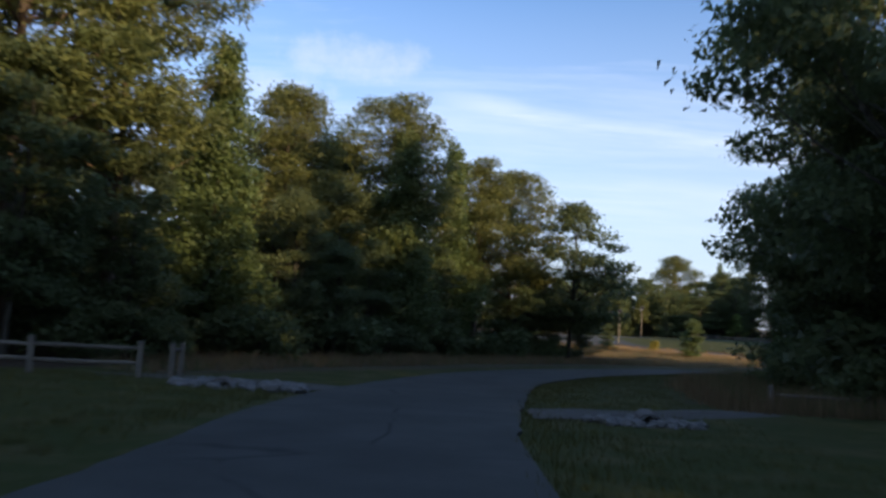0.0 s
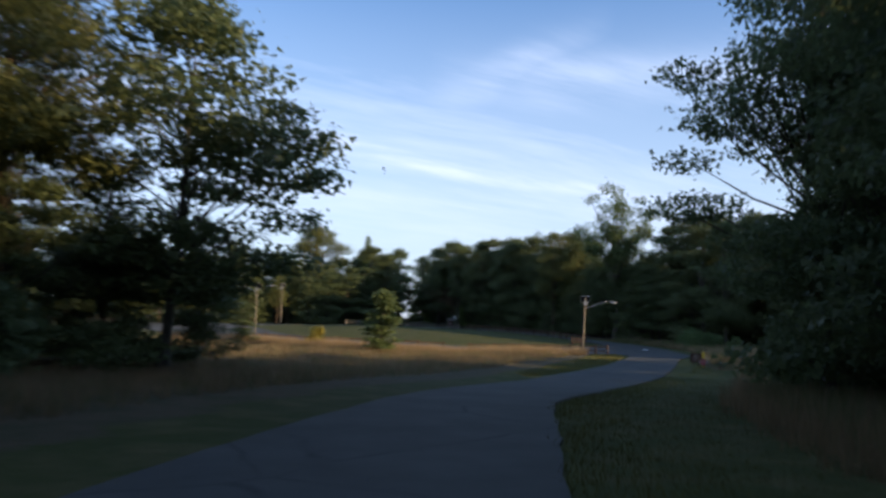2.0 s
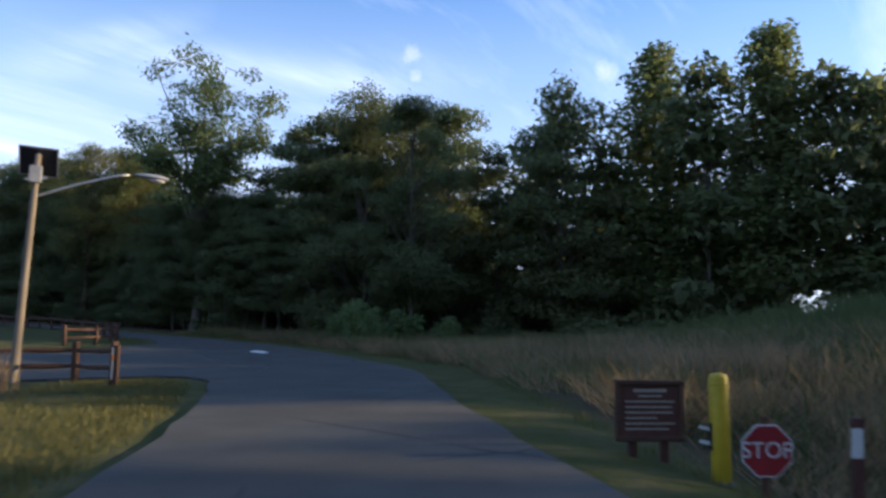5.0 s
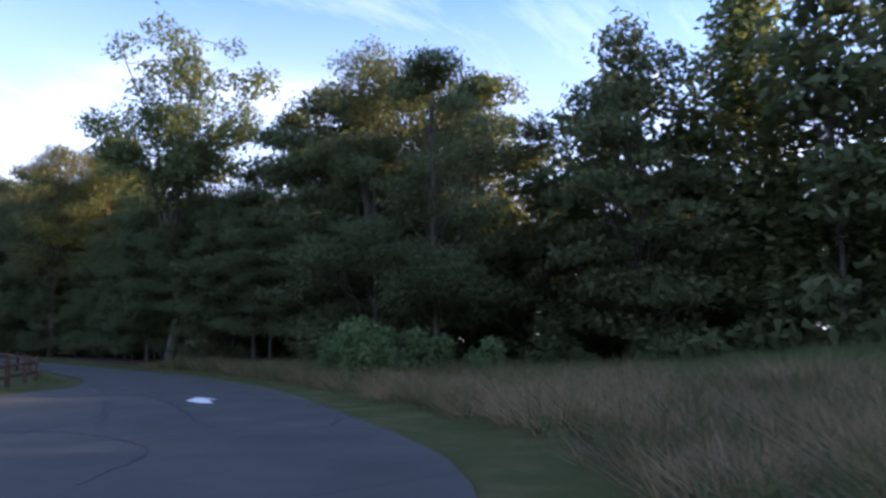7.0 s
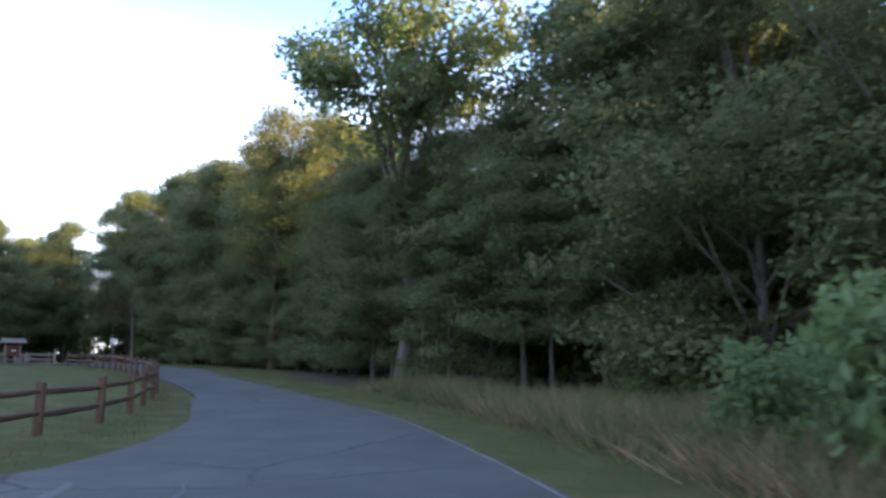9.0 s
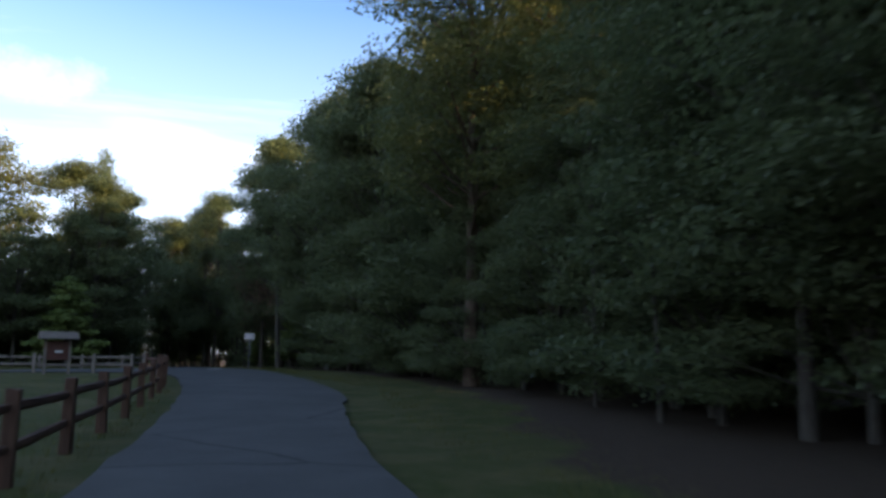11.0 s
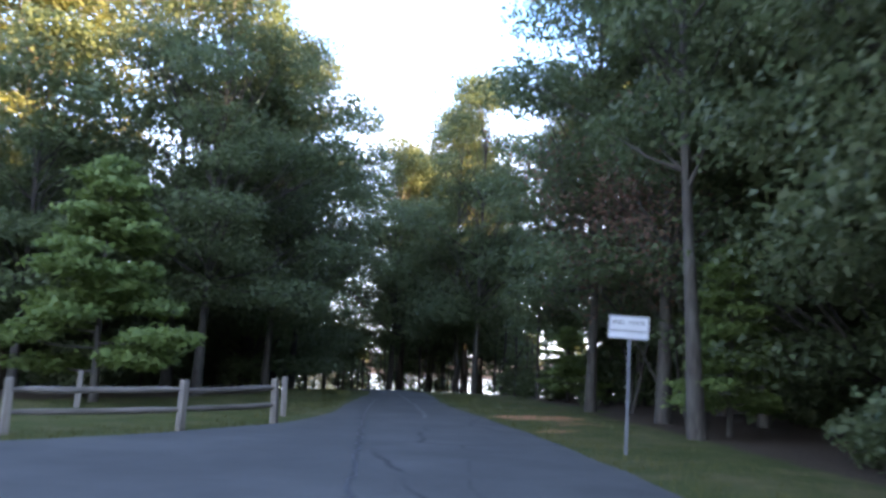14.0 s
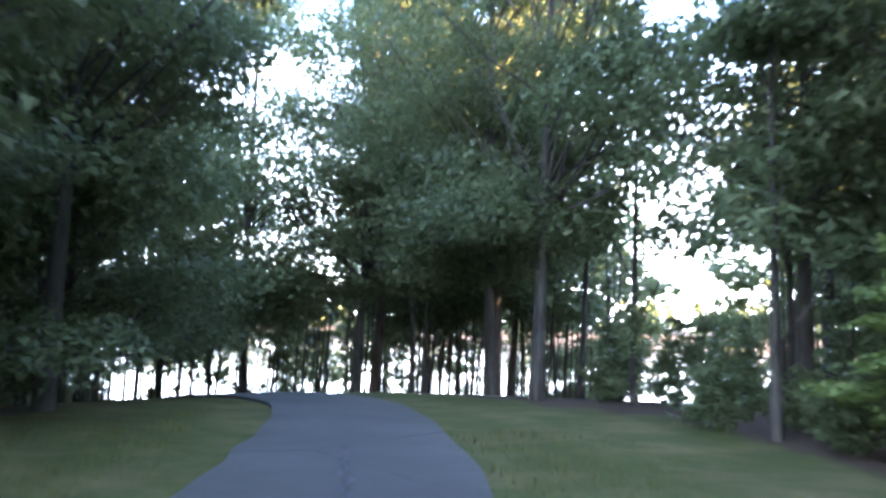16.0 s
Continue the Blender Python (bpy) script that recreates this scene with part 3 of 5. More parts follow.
def fill_lobes(rng, lobes, total, length, width, up=0.5, kite=False):
    """Leaves over lobes (centre, radii): mostly near their skins, thinner inside."""
    vol = np.array([r[0] * r[1] + r[0] * r[2] + r[1] * r[2] for _, r in lobes])
    out = []
    for (c, r), share in zip(lobes, vol / vol.sum()):
        n = max(6, int(total * share))
        d = rng.normal(size=(n, 3))
        d /= np.linalg.norm(d, axis=1, keepdims=True)
        rad = 0.45 + 0.55 * rng.uniform(0, 1, (n, 1)) ** 0.6
        rad *= 1 + 0.22 * np.sin(5 * d[:, :1] + c[0]) * np.sin(6 * d[:, 1:2] + c[1]) + 0.10 * rng.normal(size=(n, 1))
        rad *= np.where(rng.uniform(0, 1, (n, 1)) < 0.16, rng.uniform(1.0, 1.38, (n, 1)), 1.0)
        p = np.array(c) + d * np.array(r) * rad
        nr = d * 0.6 + np.array((0, 0, up)) + rng.normal(size=(n, 3)) * 0.65
        out.append(leaf_quads(rng, p, nr, length, width, 0.25, kite))
    return np.concatenate(out)


def crown_plan(kind, rng, hgt):
    """Lobes of a crown, and the trunk's lean, for a tree of that kind."""
    lobes = []
    if kind == "broad":
        wide = hgt * rng.uniform(0.22, 0.27)
        for i in range(58):
            q = rng.uniform(0.0, 1.0)
            zc = hgt * (0.20 + 0.74 * q)
            env = wide * math.sin(math.pi * min(1.0, 0.18 + 0.80 * q)) ** 0.7
            th = i * 2.399 + rng.uniform(-0.5, 0.5)
            rr = env * rng.uniform(0.25, 1.08)
            s = hgt * rng.uniform(0.036, 0.078)
            lobes.append(((rr * math.cos(th), rr * math.sin(th), zc), (s * 1.5, s * 1.5, s * 0.58)))
        lobes.append(((0, 0, hgt * 0.93), (hgt * 0.07, hgt * 0.07, hgt * 0.06)))
    elif kind == "edge":                       # leafy to the ground, as at a wood's rim
        wide = hgt * rng.uniform(0.22, 0.28)
        for i in range(66):
            q = rng.uniform(0.0, 1.0) ** 1.1
            zc = hgt * (0.06 + 0.86 * q)
            env = wide * (1 - 0.72 * q ** 1.6)
            th = i * 2.399 + rng.uniform(-0.5, 0.5)
            rr = env * rng.uniform(0.25, 1.08)
            s = hgt * rng.uniform(0.036, 0.078)
            lobes.append(((rr * math.cos(th), rr * math.sin(th), zc), (s * 1.6, s * 1.6, s * 0.52)))
        lobes.append(((0, 0, hgt * 0.92), (hgt * 0.06, hgt * 0.06, hgt * 0.07)))
    elif kind == "spire":
        wide = hgt * 0.17
        for i in range(34):
            q = (i + rng.uniform(0, 1)) / 34
            zc = hgt * (0.15 + 0.82 * q)
            env = wide * (1.02 - q) ** 0.8 + 0.15
            th = i * 2.399 + rng.uniform(-0.4, 0.4)
            rr = env * rng.uniform(0.2, 0.8)
            s = hgt * (0.035 + 0.045 * (1 - q))
            lobes.append(((rr * math.cos(th), rr * math.sin(th), zc), (s * 1.15, s * 1.15, s * 1.15)))
    elif kind == "pine":
        wide = hgt * rng.uniform(0.14, 0.18)
        for i in range(46):
            q = (i + rng.uniform(0, 1)) / 46
            zc = hgt * (0.36 + 0.60 * q)
            env = wide * (math.sin(math.pi * (0.25 + 0.70 * q)) ** 0.8 + 0.06)
            th = i * 2.399 + rng.uniform(-0.7, 0.7)
            rr = env * rng.uniform(0.35, 1.05)
            s = hgt * rng.uniform(0.030, 0.055)
            lobes.append(((rr * math.cos(th), rr * math.sin(th), zc + 0.15 * rr), (s * 1.45, s * 1.45, s * 0.85)))
        lobes.append(((0, 0, hgt * 0.965), (hgt * 0.035, hgt * 0.035, hgt * 0.035)))
    elif kind == "sapling":
        for i in range(14):
            q = rng.uniform(0, 1)
            th, rr = i * 2.399, hgt * 0.13 * rng.uniform(0.1, 1.0)
            s = hgt * rng.uniform(0.03, 0.06)
            lobes.append(((rr * math.cos(th), rr * math.sin(th), hgt * (0.30 + 0.66 * q)), (s * 1.4, s * 1.4, s * 0.7)))
    elif kind == "layered":                    # flat tiers, as a dogwood
        for i in range(26):
            q = (i + rng.uniform(0, 1)) / 26
            zc = hgt * (0.14 + 0.82 * q)
            env = hgt * 0.40 * (1.0 - q) ** 0.75 + 0.1
            th = i * 2.399 + rng.uniform(-0.5, 0.5)
            rr = env * rng.uniform(0.3, 0.95)
            s = hgt * rng.uniform(0.09, 0.13) * (1.1 - 0.5 * q)
            lobes.append(((rr * math.cos(th), rr * math.sin(th), zc), (s * 1.5, s * 1.5, s * 0.36)))
    elif kind == "shrub":
        for i in range(12):
            th, q = i * 2.399, rng.uniform(0, 1)
            rr = hgt * 0.55 * rng.uniform(0.1, 1.0) * (1 - 0.5 * q)
            s = hgt * rng.uniform(0.16, 0.26)
            lobes.append(((rr * math.cos(th), rr * math.sin(th), hgt * (0.16 + 0.62 * q)), (s * 1.2, s * 1.2, s * 0.9)))
    return lobes


LOOK = {  # leaves, length, width, leaf material, bark, trunk share of the height
    "broad": (LEAF, BARK, 0.0095), "edge": (LEAF, BARK, 0.009), "spire": (LEAF_GUM, BARK, 0.011), "pine": (NEEDLE, BARK_PINE, 0.0115),
    "layered": (LEAF_LIGHT, BARK, 0.016), "shrub": (LEAF, BARK, 0.018), "sapling": (LEAF, BARK, 0.0075),
}
TREE_NAME = {"broad": "broadleaf_tree", "edge": "leafy_edge_tree", "spire": "spire_tree", "pine": "pine_tree", "layered": "dogwood_tree", "shrub": "shrub", "sapling": "thin_tree"}
TREE_LABEL = {
    "broad": "tall broadleaf tree with dense dark green crown", "edge": "dark green tree leafy to the ground at the wood's edge",
    "spire": "slender pointed tree with pale green leaves", "pine": "tall pine with bare reddish trunk and clumped needles",
    "layered": "small light green dogwood with tiered branches",
    "shrub": "dense green shrub under the trees", "sapling": "thin young tree with a sparse green crown"}


def make_tree(kind, seed, hgt, leaves, length, width, leaf=None, bark=None, sides=6, kite=False):
    rng = np.random.default_rng(seed)
    lm, bk, thick = LOOK[kind]
    lobes = crown_plan(kind, rng, hgt)
    bend = rng.uniform(-0.025, 0.025, 2) * hgt

    def axis(z):
        q = z / hgt
        return Vector((bend[0] * math.sin(2.4 * q), bend[1] * math.sin(2.0 * q), z))
    lobes = [((c[0] + axis(c[2]).x, c[1] + axis(c[2]).y, c[2]), r) for c, r in lobes]
    r0 = hgt * thick
    stem = 0.95 if kind in ("pine", "spire") else 0.80
    if kind == "shrub":
        stem = 0.35
    zs = np.linspace(0, stem * hgt, 9)
    runs = [([axis(z) + Vector((0, 0, -0.3 if i == 0 else 0)) for i, z in enumerate(zs)],
             [r0 * (1.4 if i == 0 else 1.05 if i == 1 else 1 - 0.88 * z / hgt) for i, z in enumerate(zs)])]
    for j, (c, r) in enumerate(lobes):
        if j % 2 and sides == 4:
            continue
        c = Vector(c)
        low = {"pine": 0.10, "spire": 0.10, "layered": 0.04}.get(kind, 0.22) * hgt
        z0 = min(stem * hgt, max((0.24 if kind == "broad" else 0.08) * hgt, c.z - low * rng.uniform(0.5, 1.2)))
        a = axis(z0)
        m_ = a.lerp(c, 0.5) + Vector((0, 0, -0.05 * (c - a).length))
        rb = max(0.018, r0 * (1 - 0.85 * z0 / hgt) * 0.42)
        runs.append(([a, m_, c], [rb, rb * 0.65, rb * 0.2]))
        if kind != "shrub" and sides > 4 and j % 2:
            e = c + Vector((rng.normal() * r[0], rng.normal() * r[1], rng.uniform(0, 1) * r[2])) * 0.6
            runs.append(([m_, m_.lerp(e, 0.6), e], [rb * 0.45, rb * 0.3, rb * 0.1]))
    root = new(TREE_NAME[kind])
    root.empty_display_size = 0.5
    part("trunk", tube_mesh("trunk", runs, bark or bk, sides), root)
    co = fill_lobes(rng, lobes, leaves, length, width, {"layered": 1.2, "broad": 0.85, "edge": 0.9}.get(kind, 0.5), kite)
    part("crown", quads("crown", co, leaf or lm), root)
    return tagged(root, TREE_LABEL[kind], "shrub" if kind == "shrub" else "tree")


STOCK = {}


def stock(kind, near):
    """Trees of a kind to copy from; near: 2 beside the road, 1 close by, 0 far off."""
    key = (kind, near)
    if key not in STOCK:
        n = {"broad": 4, "edge": 4, "pine": 3, "shrub": 3, "sapling": 3}.get(kind, 2)
        items = []
        hgt = {"layered": 7.0, "shrub": 2.6, "sapling": 11.0}.get(kind, 18.0)
        cnt, le, wi = {"broad": (8500, 0.43, 0.32), "edge": (9000, 0.44, 0.32), "spire": (10000, 0.36, 0.26), "pine": (11000, 0.54, 0.11),
                       "layered": (9000, 0.24, 0.16), "shrub": (700, 0.28, 0.19), "sapling": (950, 0.32, 0.21)}[kind]
        if near == 0:
            cnt, le, wi = int(cnt * 0.32), le * 1.42, wi * 1.45
        if near == 1 and kind not in ("shrub", "layered"):
            cnt, le, wi = int(cnt * 1.9), le * 0.68, wi * 0.68
        if near == 2 and kind not in ("shrub", "layered"):
            cnt, le, wi = int(cnt * (3.8 if kind != "pine" else 2.2)), le * 0.40, wi * (0.40 if kind != "pine" else 0.65)
        for i in range(n):
            items.append(make_tree(kind, hash_seed(kind) + 17 * i + 5 * near, hgt, cnt, le, wi, None, None, 4 if near == 0 or kind in ("shrub", "sapling") else 5 if near == 1 else 7))
        STOCK[key] = [items, hgt, [False] * n]
    return STOCK[key]


def hash_seed(word):
    return sum((i + 3) * ord(c) for i, c in enumerate(word))


TREE_RNG = random.Random(11)


def plant(kind, x, y, hgt, near=True, spread=1.0, turn=None, group=""):
    near = int(near)
    items, base, used = stock(kind, near)
    i = TREE_RNG.randrange(len(items))
    turn = TREE_RNG.uniform(0, 360) if turn is None else turn
    m = pose(x, y, h1(x, y) - 0.05, 0, 0, turn)
    if used[i]:
        ob = copy_thing(items[i], m)
    else:
        ob = items[i]
        ob.matrix_basis = m
        used[i] = True
    s = hgt / base
    ob.scale = (s * spread, s * spread, s)
    if group:
        ob["group"] = group
    return ob


SET_TREES = [  # kind, x, y, height, spread
    ("pine", -17.5, 31, 25, 1.3), ("pine", -15.5, 36, 24, 1.2), ("broad", -15.5, 28, 12, 1.0), ("spire", -12.6, 41, 17.3, 1.1), ("pine", -11.2, 51, 18.2, 1.3),
    ("broad", -7.5, 56, 13, 1.0), ("pine", -4.2, 60, 20.5, 1.35), ("spire", -3.2, 58, 17, 1.2), ("spire", 0.3, 69.5, 19.4, 1.0), ("pine", 2.6, 72, 18.5, 1.3), ("pine", 6.6, 79, 19, 1.4),
    ("broad", 12.4, 79.2, 16.4, 1.35), ("edge", 10.2, 81.5, 9.5, 1.2), ("edge", 6.8, 76.5, 10, 1.1),
    ("broad", 24.5, 52.5, 22, 0.95), ("broad", 17.6, 36, 24, 0.85), ("broad", 35.6, 66.4, 22, 1.05), ("broad", 38.4, 66.2, 20, 0.95), ("broad", 15.5, 26, 24, 0.8), ("edge", 30, 57, 18, 0.9), ("edge", 18.5, 37.5, 13, 1.1), ("edge", 26, 53.5, 12, 1.1), ("edge", 36.2, 65.6, 15, 1.0), ("edge", 38.0, 66.8, 11, 1.0),
    ("spire", 101.6, 101.9, 22.4, 1.6), ("spire", 103.2, 93.7, 18.8, 1.55), ("spire", 100, 108.4, 22, 1.55), ("broad", 107.5, 134, 19, 1.0), ("broad", 94.6, 132.6, 18.6, 1.0), ("broad", 102.9, 129.9, 20.6, 0.9),
    ("pine", 92.0, 166.3, 19.0, 1.2), ("pine", 93.6, 161.0, 17.0, 1.2), ("broad", 95.0, 172.5, 17.5, 1.0), ("broad", 92.6, 208, 21, 1.0), ("broad", 91.9, 213.8, 20, 0.95), ("pine", 65.0, 225.4, 25.0, 1.6), ("spire", 77.0, 224.5, 22.0, 0.8), ("layered", 76.2, 207.2, 7.2, 1.0),
    ("broad", 77.6, 213, 17, 1.0), ("broad", 72.0, 211.5, 13.5, 1.1), ("broad", 75.5, 217, 19, 1.1), ("broad", 93.6, 195.2, 20, 0.9), ("broad", 96.2, 166.6, 20, 1.0), ("broad", 93.6, 182.4, 19, 1.0),
    ("broad", 89.6, 232.6, 21, 0.85), ("broad", 88.9, 236.4, 20, 0.9), ("broad", 79.3, 226.5, 19, 0.9), ("broad", 79.0, 219.5, 17, 0.95), ("edge", 77.6, 231.5, 16, 1.1), ("broad", 84.5, 243.5, 21, 1.0), ("broad", 79.5, 247.5, 21, 1.0), ("broad", 90.5, 246.0, 22, 1.0), ("broad", 74.0, 243.0, 20, 1.0), ("broad", 88.0, 254, 25, 0.9),
    ("layered", 92.7, 203.6, 5.0, 0.8), ("layered", 92.8, 221.4, 3.8, 1.1), ("broad", 96.0, 208.5, 20, 0.9), ("broad", 96.5, 222, 20, 1.0), ("broad", 94.2, 227.5, 19, 0.9), ("broad", 97.5, 215, 21, 1.0), ("broad", 93.5, 134, 19, 1.0), ("broad", 97.5, 131, 20, 1.0), ("broad", 95.5, 139.5, 19, 1.0), ("broad", 99.5, 126.5, 20, 1.0),
    ("edge", 33.5, 61.5, 19, 0.9), ("edge", 39.5, 64.5, 18, 1.0), ("edge", 77.8, 222.5, 15, 1.0), ("broad", 76.0, 228, 17, 1.0), ("edge", 73.0, 233, 15, 1.1), ("broad", 71.5, 238.5, 18, 1.0), ("edge", 68.5, 243, 15, 1.1), ("edge", 24.5, 119, 4.2, 1.2),
]
planted = []
for kind, x, y, hgt, spread in SET_TREES:
    plant(kind, x, y, hgt, 2 if far_from(np.array([x]), np.array([y]), MIDDLE)[0] < 12.5 else 1, spread)
    planted.append((x, y))

CLEARING = [(91.2, 228.5), (93.6, 227.5), (112, 262), (101, 264)]      # a gap in the woods towards the lake

FILL = [  # outline, number, kinds, heights, near, least gap
    ([(-15, 29), (-11.5, 36), (-6, 48), (-1, 62), (6, 74), (13, 80), (16, 84), (8, 88), (0, 80), (-8, 64), (-14, 48), (-20, 34), (-20, 29)], 24, ("edge", "edge", "broad"), (6.5, 10), True, 3.2),
    ([(-20, 20), (-14, 48), (-8, 64), (2, 84), (8, 92), (-14, 92), (-24, 62), (-34, 20)], 22, ("pine", "broad", "edge"), (14, 19), False, 4.0),
    ([(14, 14), (17, 30), (22, 42), (27, 52), (33, 58), (40, 62), (48, 58), (38, 46), (30, 30), (26, 14)], 20, ("edge", "broad"), (13, 18), False, 3.6),
    ([(112, 82), (99, 99), (92, 115), (88, 125), (88, 131), (96, 125), (104, 108), (118, 88)], 13, ("edge", "broad"), (14, 20), False, 4.0),
    ([(90, 126), (89.0, 138), (89.5, 150), (92.5, 158), (97, 158), (96, 138), (98, 126)], 13, ("edge", "broad"), (10, 15), True, 3.2),
    ([(92.5, 158), (93.0, 172), (93.2, 194), (96.5, 200), (97.5, 216), (101, 216), (101, 196), (99, 160)], 20, ("broad", "broad", "edge"), (14, 21), True, 3.2),
    ([(96, 126), (95, 150), (99, 160), (99, 216), (116, 216), (120, 90), (106, 108)], 20, ("broad", "pine", "edge"), (13, 17.5), False, 4.4),
    ([(20, 198), (42, 202), (62, 205), (72, 209), (74, 216), (60, 216), (20, 210)], 16, ("edge", "broad", "pine"), (10, 14), False, 3.6),
    ([(72, 210), (77, 214), (77.5, 222), (76, 230), (68, 236), (66, 222), (68, 212)], 8, ("broad", "edge"), (9, 12), True, 3.0),
    ([(20, 210), (66, 218), (66, 240), (20, 236)], 14, ("broad", "pine", "broad"), (16, 21), False, 4.4),
    ([(91, 216), (88.5, 230), (86, 240), (82, 246), (76, 250), (72, 246), (70, 262), (112, 262), (112, 216)], 13, ("broad", "broad", "pine"), (15, 22), True, 4.6),
    ([(66, 242), (76, 250), (72, 262), (40, 262), (40, 242)], 12, ("broad", "edge"), (13, 19), False, 4.0),
]


def scatter(poly, count, gap, rng, clear=3.0):
    p = np.array(poly, float)
    lo, hi = p.min(0), p.max(0)
    out = []
    for _ in range(count * 40):
        x, y = rng.uniform(lo[0], hi[0]), rng.uniform(lo[1], hi[1])
        if not inside(np.array([x]), np.array([y]), p)[0]:
            continue
        if inside(np.array([x]), np.array([y]), CLEARING)[0]:
            continue
        if any((x - a) ** 2 + (y - b) ** 2 < gap * gap for a, b in planted):
            continue
        if far_from(np.array([x]), np.array([y]), MIDDLE[::2])[0] < clear + 3:
            continue
        planted.append((x, y))
        out.append((x, y))
        if len(out) == count:
            break
    return out


for poly, count, kinds, (h0, h2), near, gap in FILL:
    for x, y in scatter(poly, count, gap, TREE_RNG):
        away = far_from(np.array([x]), np.array([y]), MIDDLE)[0]
        close = 2 if away < 11.5 and y > 85 else 1 if away < 25 else 0
        plant(TREE_RNG.choice(kinds), x, y, TREE_RNG.uniform(h0, h2), 2 if close and away < 15 and y > 85 else close, TREE_RNG.uniform(0.85, 1.15))


def woods_stuff(name, seed, places, label, size=0.9, leaves=520, mat=LEAF, kind="edge"):
    """Far woods that nobody could count: many rough crowns and stems in one mesh."""
    rng = np.random.default_rng(seed)
    all_co, verts, faces = [], [], []
    for x, y, hgt in places:
        z = h1(x, y)
        lobes = [((x + a, y + b, z + c), r) for (a, b, c), r in crown_plan(kind, rng, hgt)]
        all_co.append(fill_lobes(rng, lobes[::2], leaves, size, size * 0.65))
    ob = new(name, quads(name, np.concatenate(all_co), mat))
    return tagged(ob, label, "woods", kind="stuff")


def along(line, count, depth, h0, h2, rng):
    line = curve(line, 2.0)
    out = []
    for i in range(count):
        x, y = line[rng.randrange(len(line))]
        out.append((x + rng.uniform(-depth, depth), y + rng.uniform(-depth, depth), rng.uniform(h0, h2)))
    return [p for p in out if not inside(np.array([p[0]]), np.array([p[1]]), CLEARING)[0]]


wr = random.Random(5)
woods_stuff("woods", 1, along([(-44, -30), (-40, 20), (-36, 60), (-26, 96)], 46, 8, 15, 20, wr), "dense dark woods beside the road")
# Unseen ring: shades the start, and ends early to let sun reach the field.
woods_stuff("woods", 2, along([(-30, -14), (-16, -30), (20, -34), (50, -20), (60, 10), (64, 38)], 60, 7, 15, 20, wr), "unseen dark woods round the start, placed to shape its sunlight")
# Added behind the camera; its height sets the shade line on the left trees.
woods_stuff("woods", 9, along([(18, -26), (24, -8), (40, -14), (54, 0), (34, 8)], 64, 7, 19, 21.5, wr), "unseen woods added behind the start to shade road and trees")
# Two rows added behind the camera, to keep sky light off the first stretch.
woods_stuff("woods", 30, along([(-12, -4), (-11, -18), (-9, -34), (0, -70)], 40, 2.5, 15, 20, wr), "unseen woods added behind the start to darken its ground", 0.9, 620)
woods_stuff("woods", 31, along([(9, -6), (9.5, -20), (9, -36)], 24, 1.6, 9, 12, wr), "unseen woods added behind the start to darken its ground", 0.8, 560)
# These two are added out of view; the sun passes only between them.
woods_stuff("woods", 10, along([(62, 34), (68, 44), (72, 51)], 20, 4, 15, 19, wr), "unseen woods added to bound the sunlit strip of field")
woods_stuff("woods", 12, along([(108, 60), (114, 65), (122, 70), (130, 76)], 34, 5, 16, 21, wr), "unseen woods added to bound the sunlit strip of field")
# Added out of view: blocks the low sun from the gate, road and hill.
woods_stuff("woods", 20, along([(70, 12), (101, 41), (114, 53), (124, 62)], 70, 4, 19.6, 21.2, wr), "tall unseen woods added to shade the gate and road", 1.1, 460)
woods_stuff("undergrowth", 21, along([(97, 146), (98, 160), (98, 180), (98, 198), (99, 212)], 56, 1.8, 3.5, 7, wr), "dark leafy undergrowth behind the first trunks", 0.5, 330)
woods_stuff("undergrowth", 22, along([(-22, 24), (-14, 42), (-8, 56), (0, 72), (8, 84)], 40, 1.8, 3, 6, wr), "dark leafy undergrowth under the roadside trees", 0.5, 330)
woods_stuff("woods", 13, along([(106, 226), (112, 244), (124, 256), (136, 250)], 26, 5, 13, 18, wr), "dense dark woods above the lake")
woods_stuff("undergrowth", 15, along([(114, 104), (106, 112), (101, 121), (98, 130), (97, 142)], 60, 2.5, 6, 11, wr), "dark leafy undergrowth deep in the wood", 0.6, 420)
woods_stuff("undergrowth", 16, along([(52, 247), (66, 252), (80, 257), (94, 254), (108, 248)], 22, 3.5, 5, 8.5, wr), "dark leafy undergrowth on the lake bank", 0.34, 260, LEAF, "broad")
woods_stuff("undergrowth", 18, along([(95, 218), (98, 228), (96, 238)], 22, 2.5, 2.5, 5, wr), "leafy undergrowth between thin trunks", 0.36, 300)
woods_stuff("undergrowth", 19, along([(44, 212), (56, 222), (66, 233), (66, 242)], 34, 3.0, 3, 7, wr), "leafy undergrowth between thin trunks", 0.42, 330)
woods_stuff("woods", 23, along([(36, 232), (54, 238), (66, 247), (80, 255), (96, 256), (112, 248)], 18, 3.5, 10, 14.5, wr), "leafy young woods on the lake bank", 0.42, 520, LEAF, "broad")
# Added behind the right-hand trees, to stop low sun leaking through to the verge.
woods_stuff("woods", 25, along([(104, 172), (107, 186), (108, 200), (107, 214), (106, 226)], 40, 2.8, 16, 19, wr), "tall dark woods added on the slope to shade the verge", 0.8, 420)
woods_stuff("woods", 27, along([(46, 252), (60, 255), (72, 258), (80, 260)], 18, 2.5, 12, 16.5, wr), "leafy woods between the road and the lake", 0.42, 560, LEAF, "broad")
woods_stuff("woods", 32, along([(64, 238), (70, 246), (77, 251), (86, 252), (95, 247), (100, 240)], 18, 2.2, 14, 18, wr), "leafy woods at the road's last bend", 0.36, 760, LEAF, "broad")
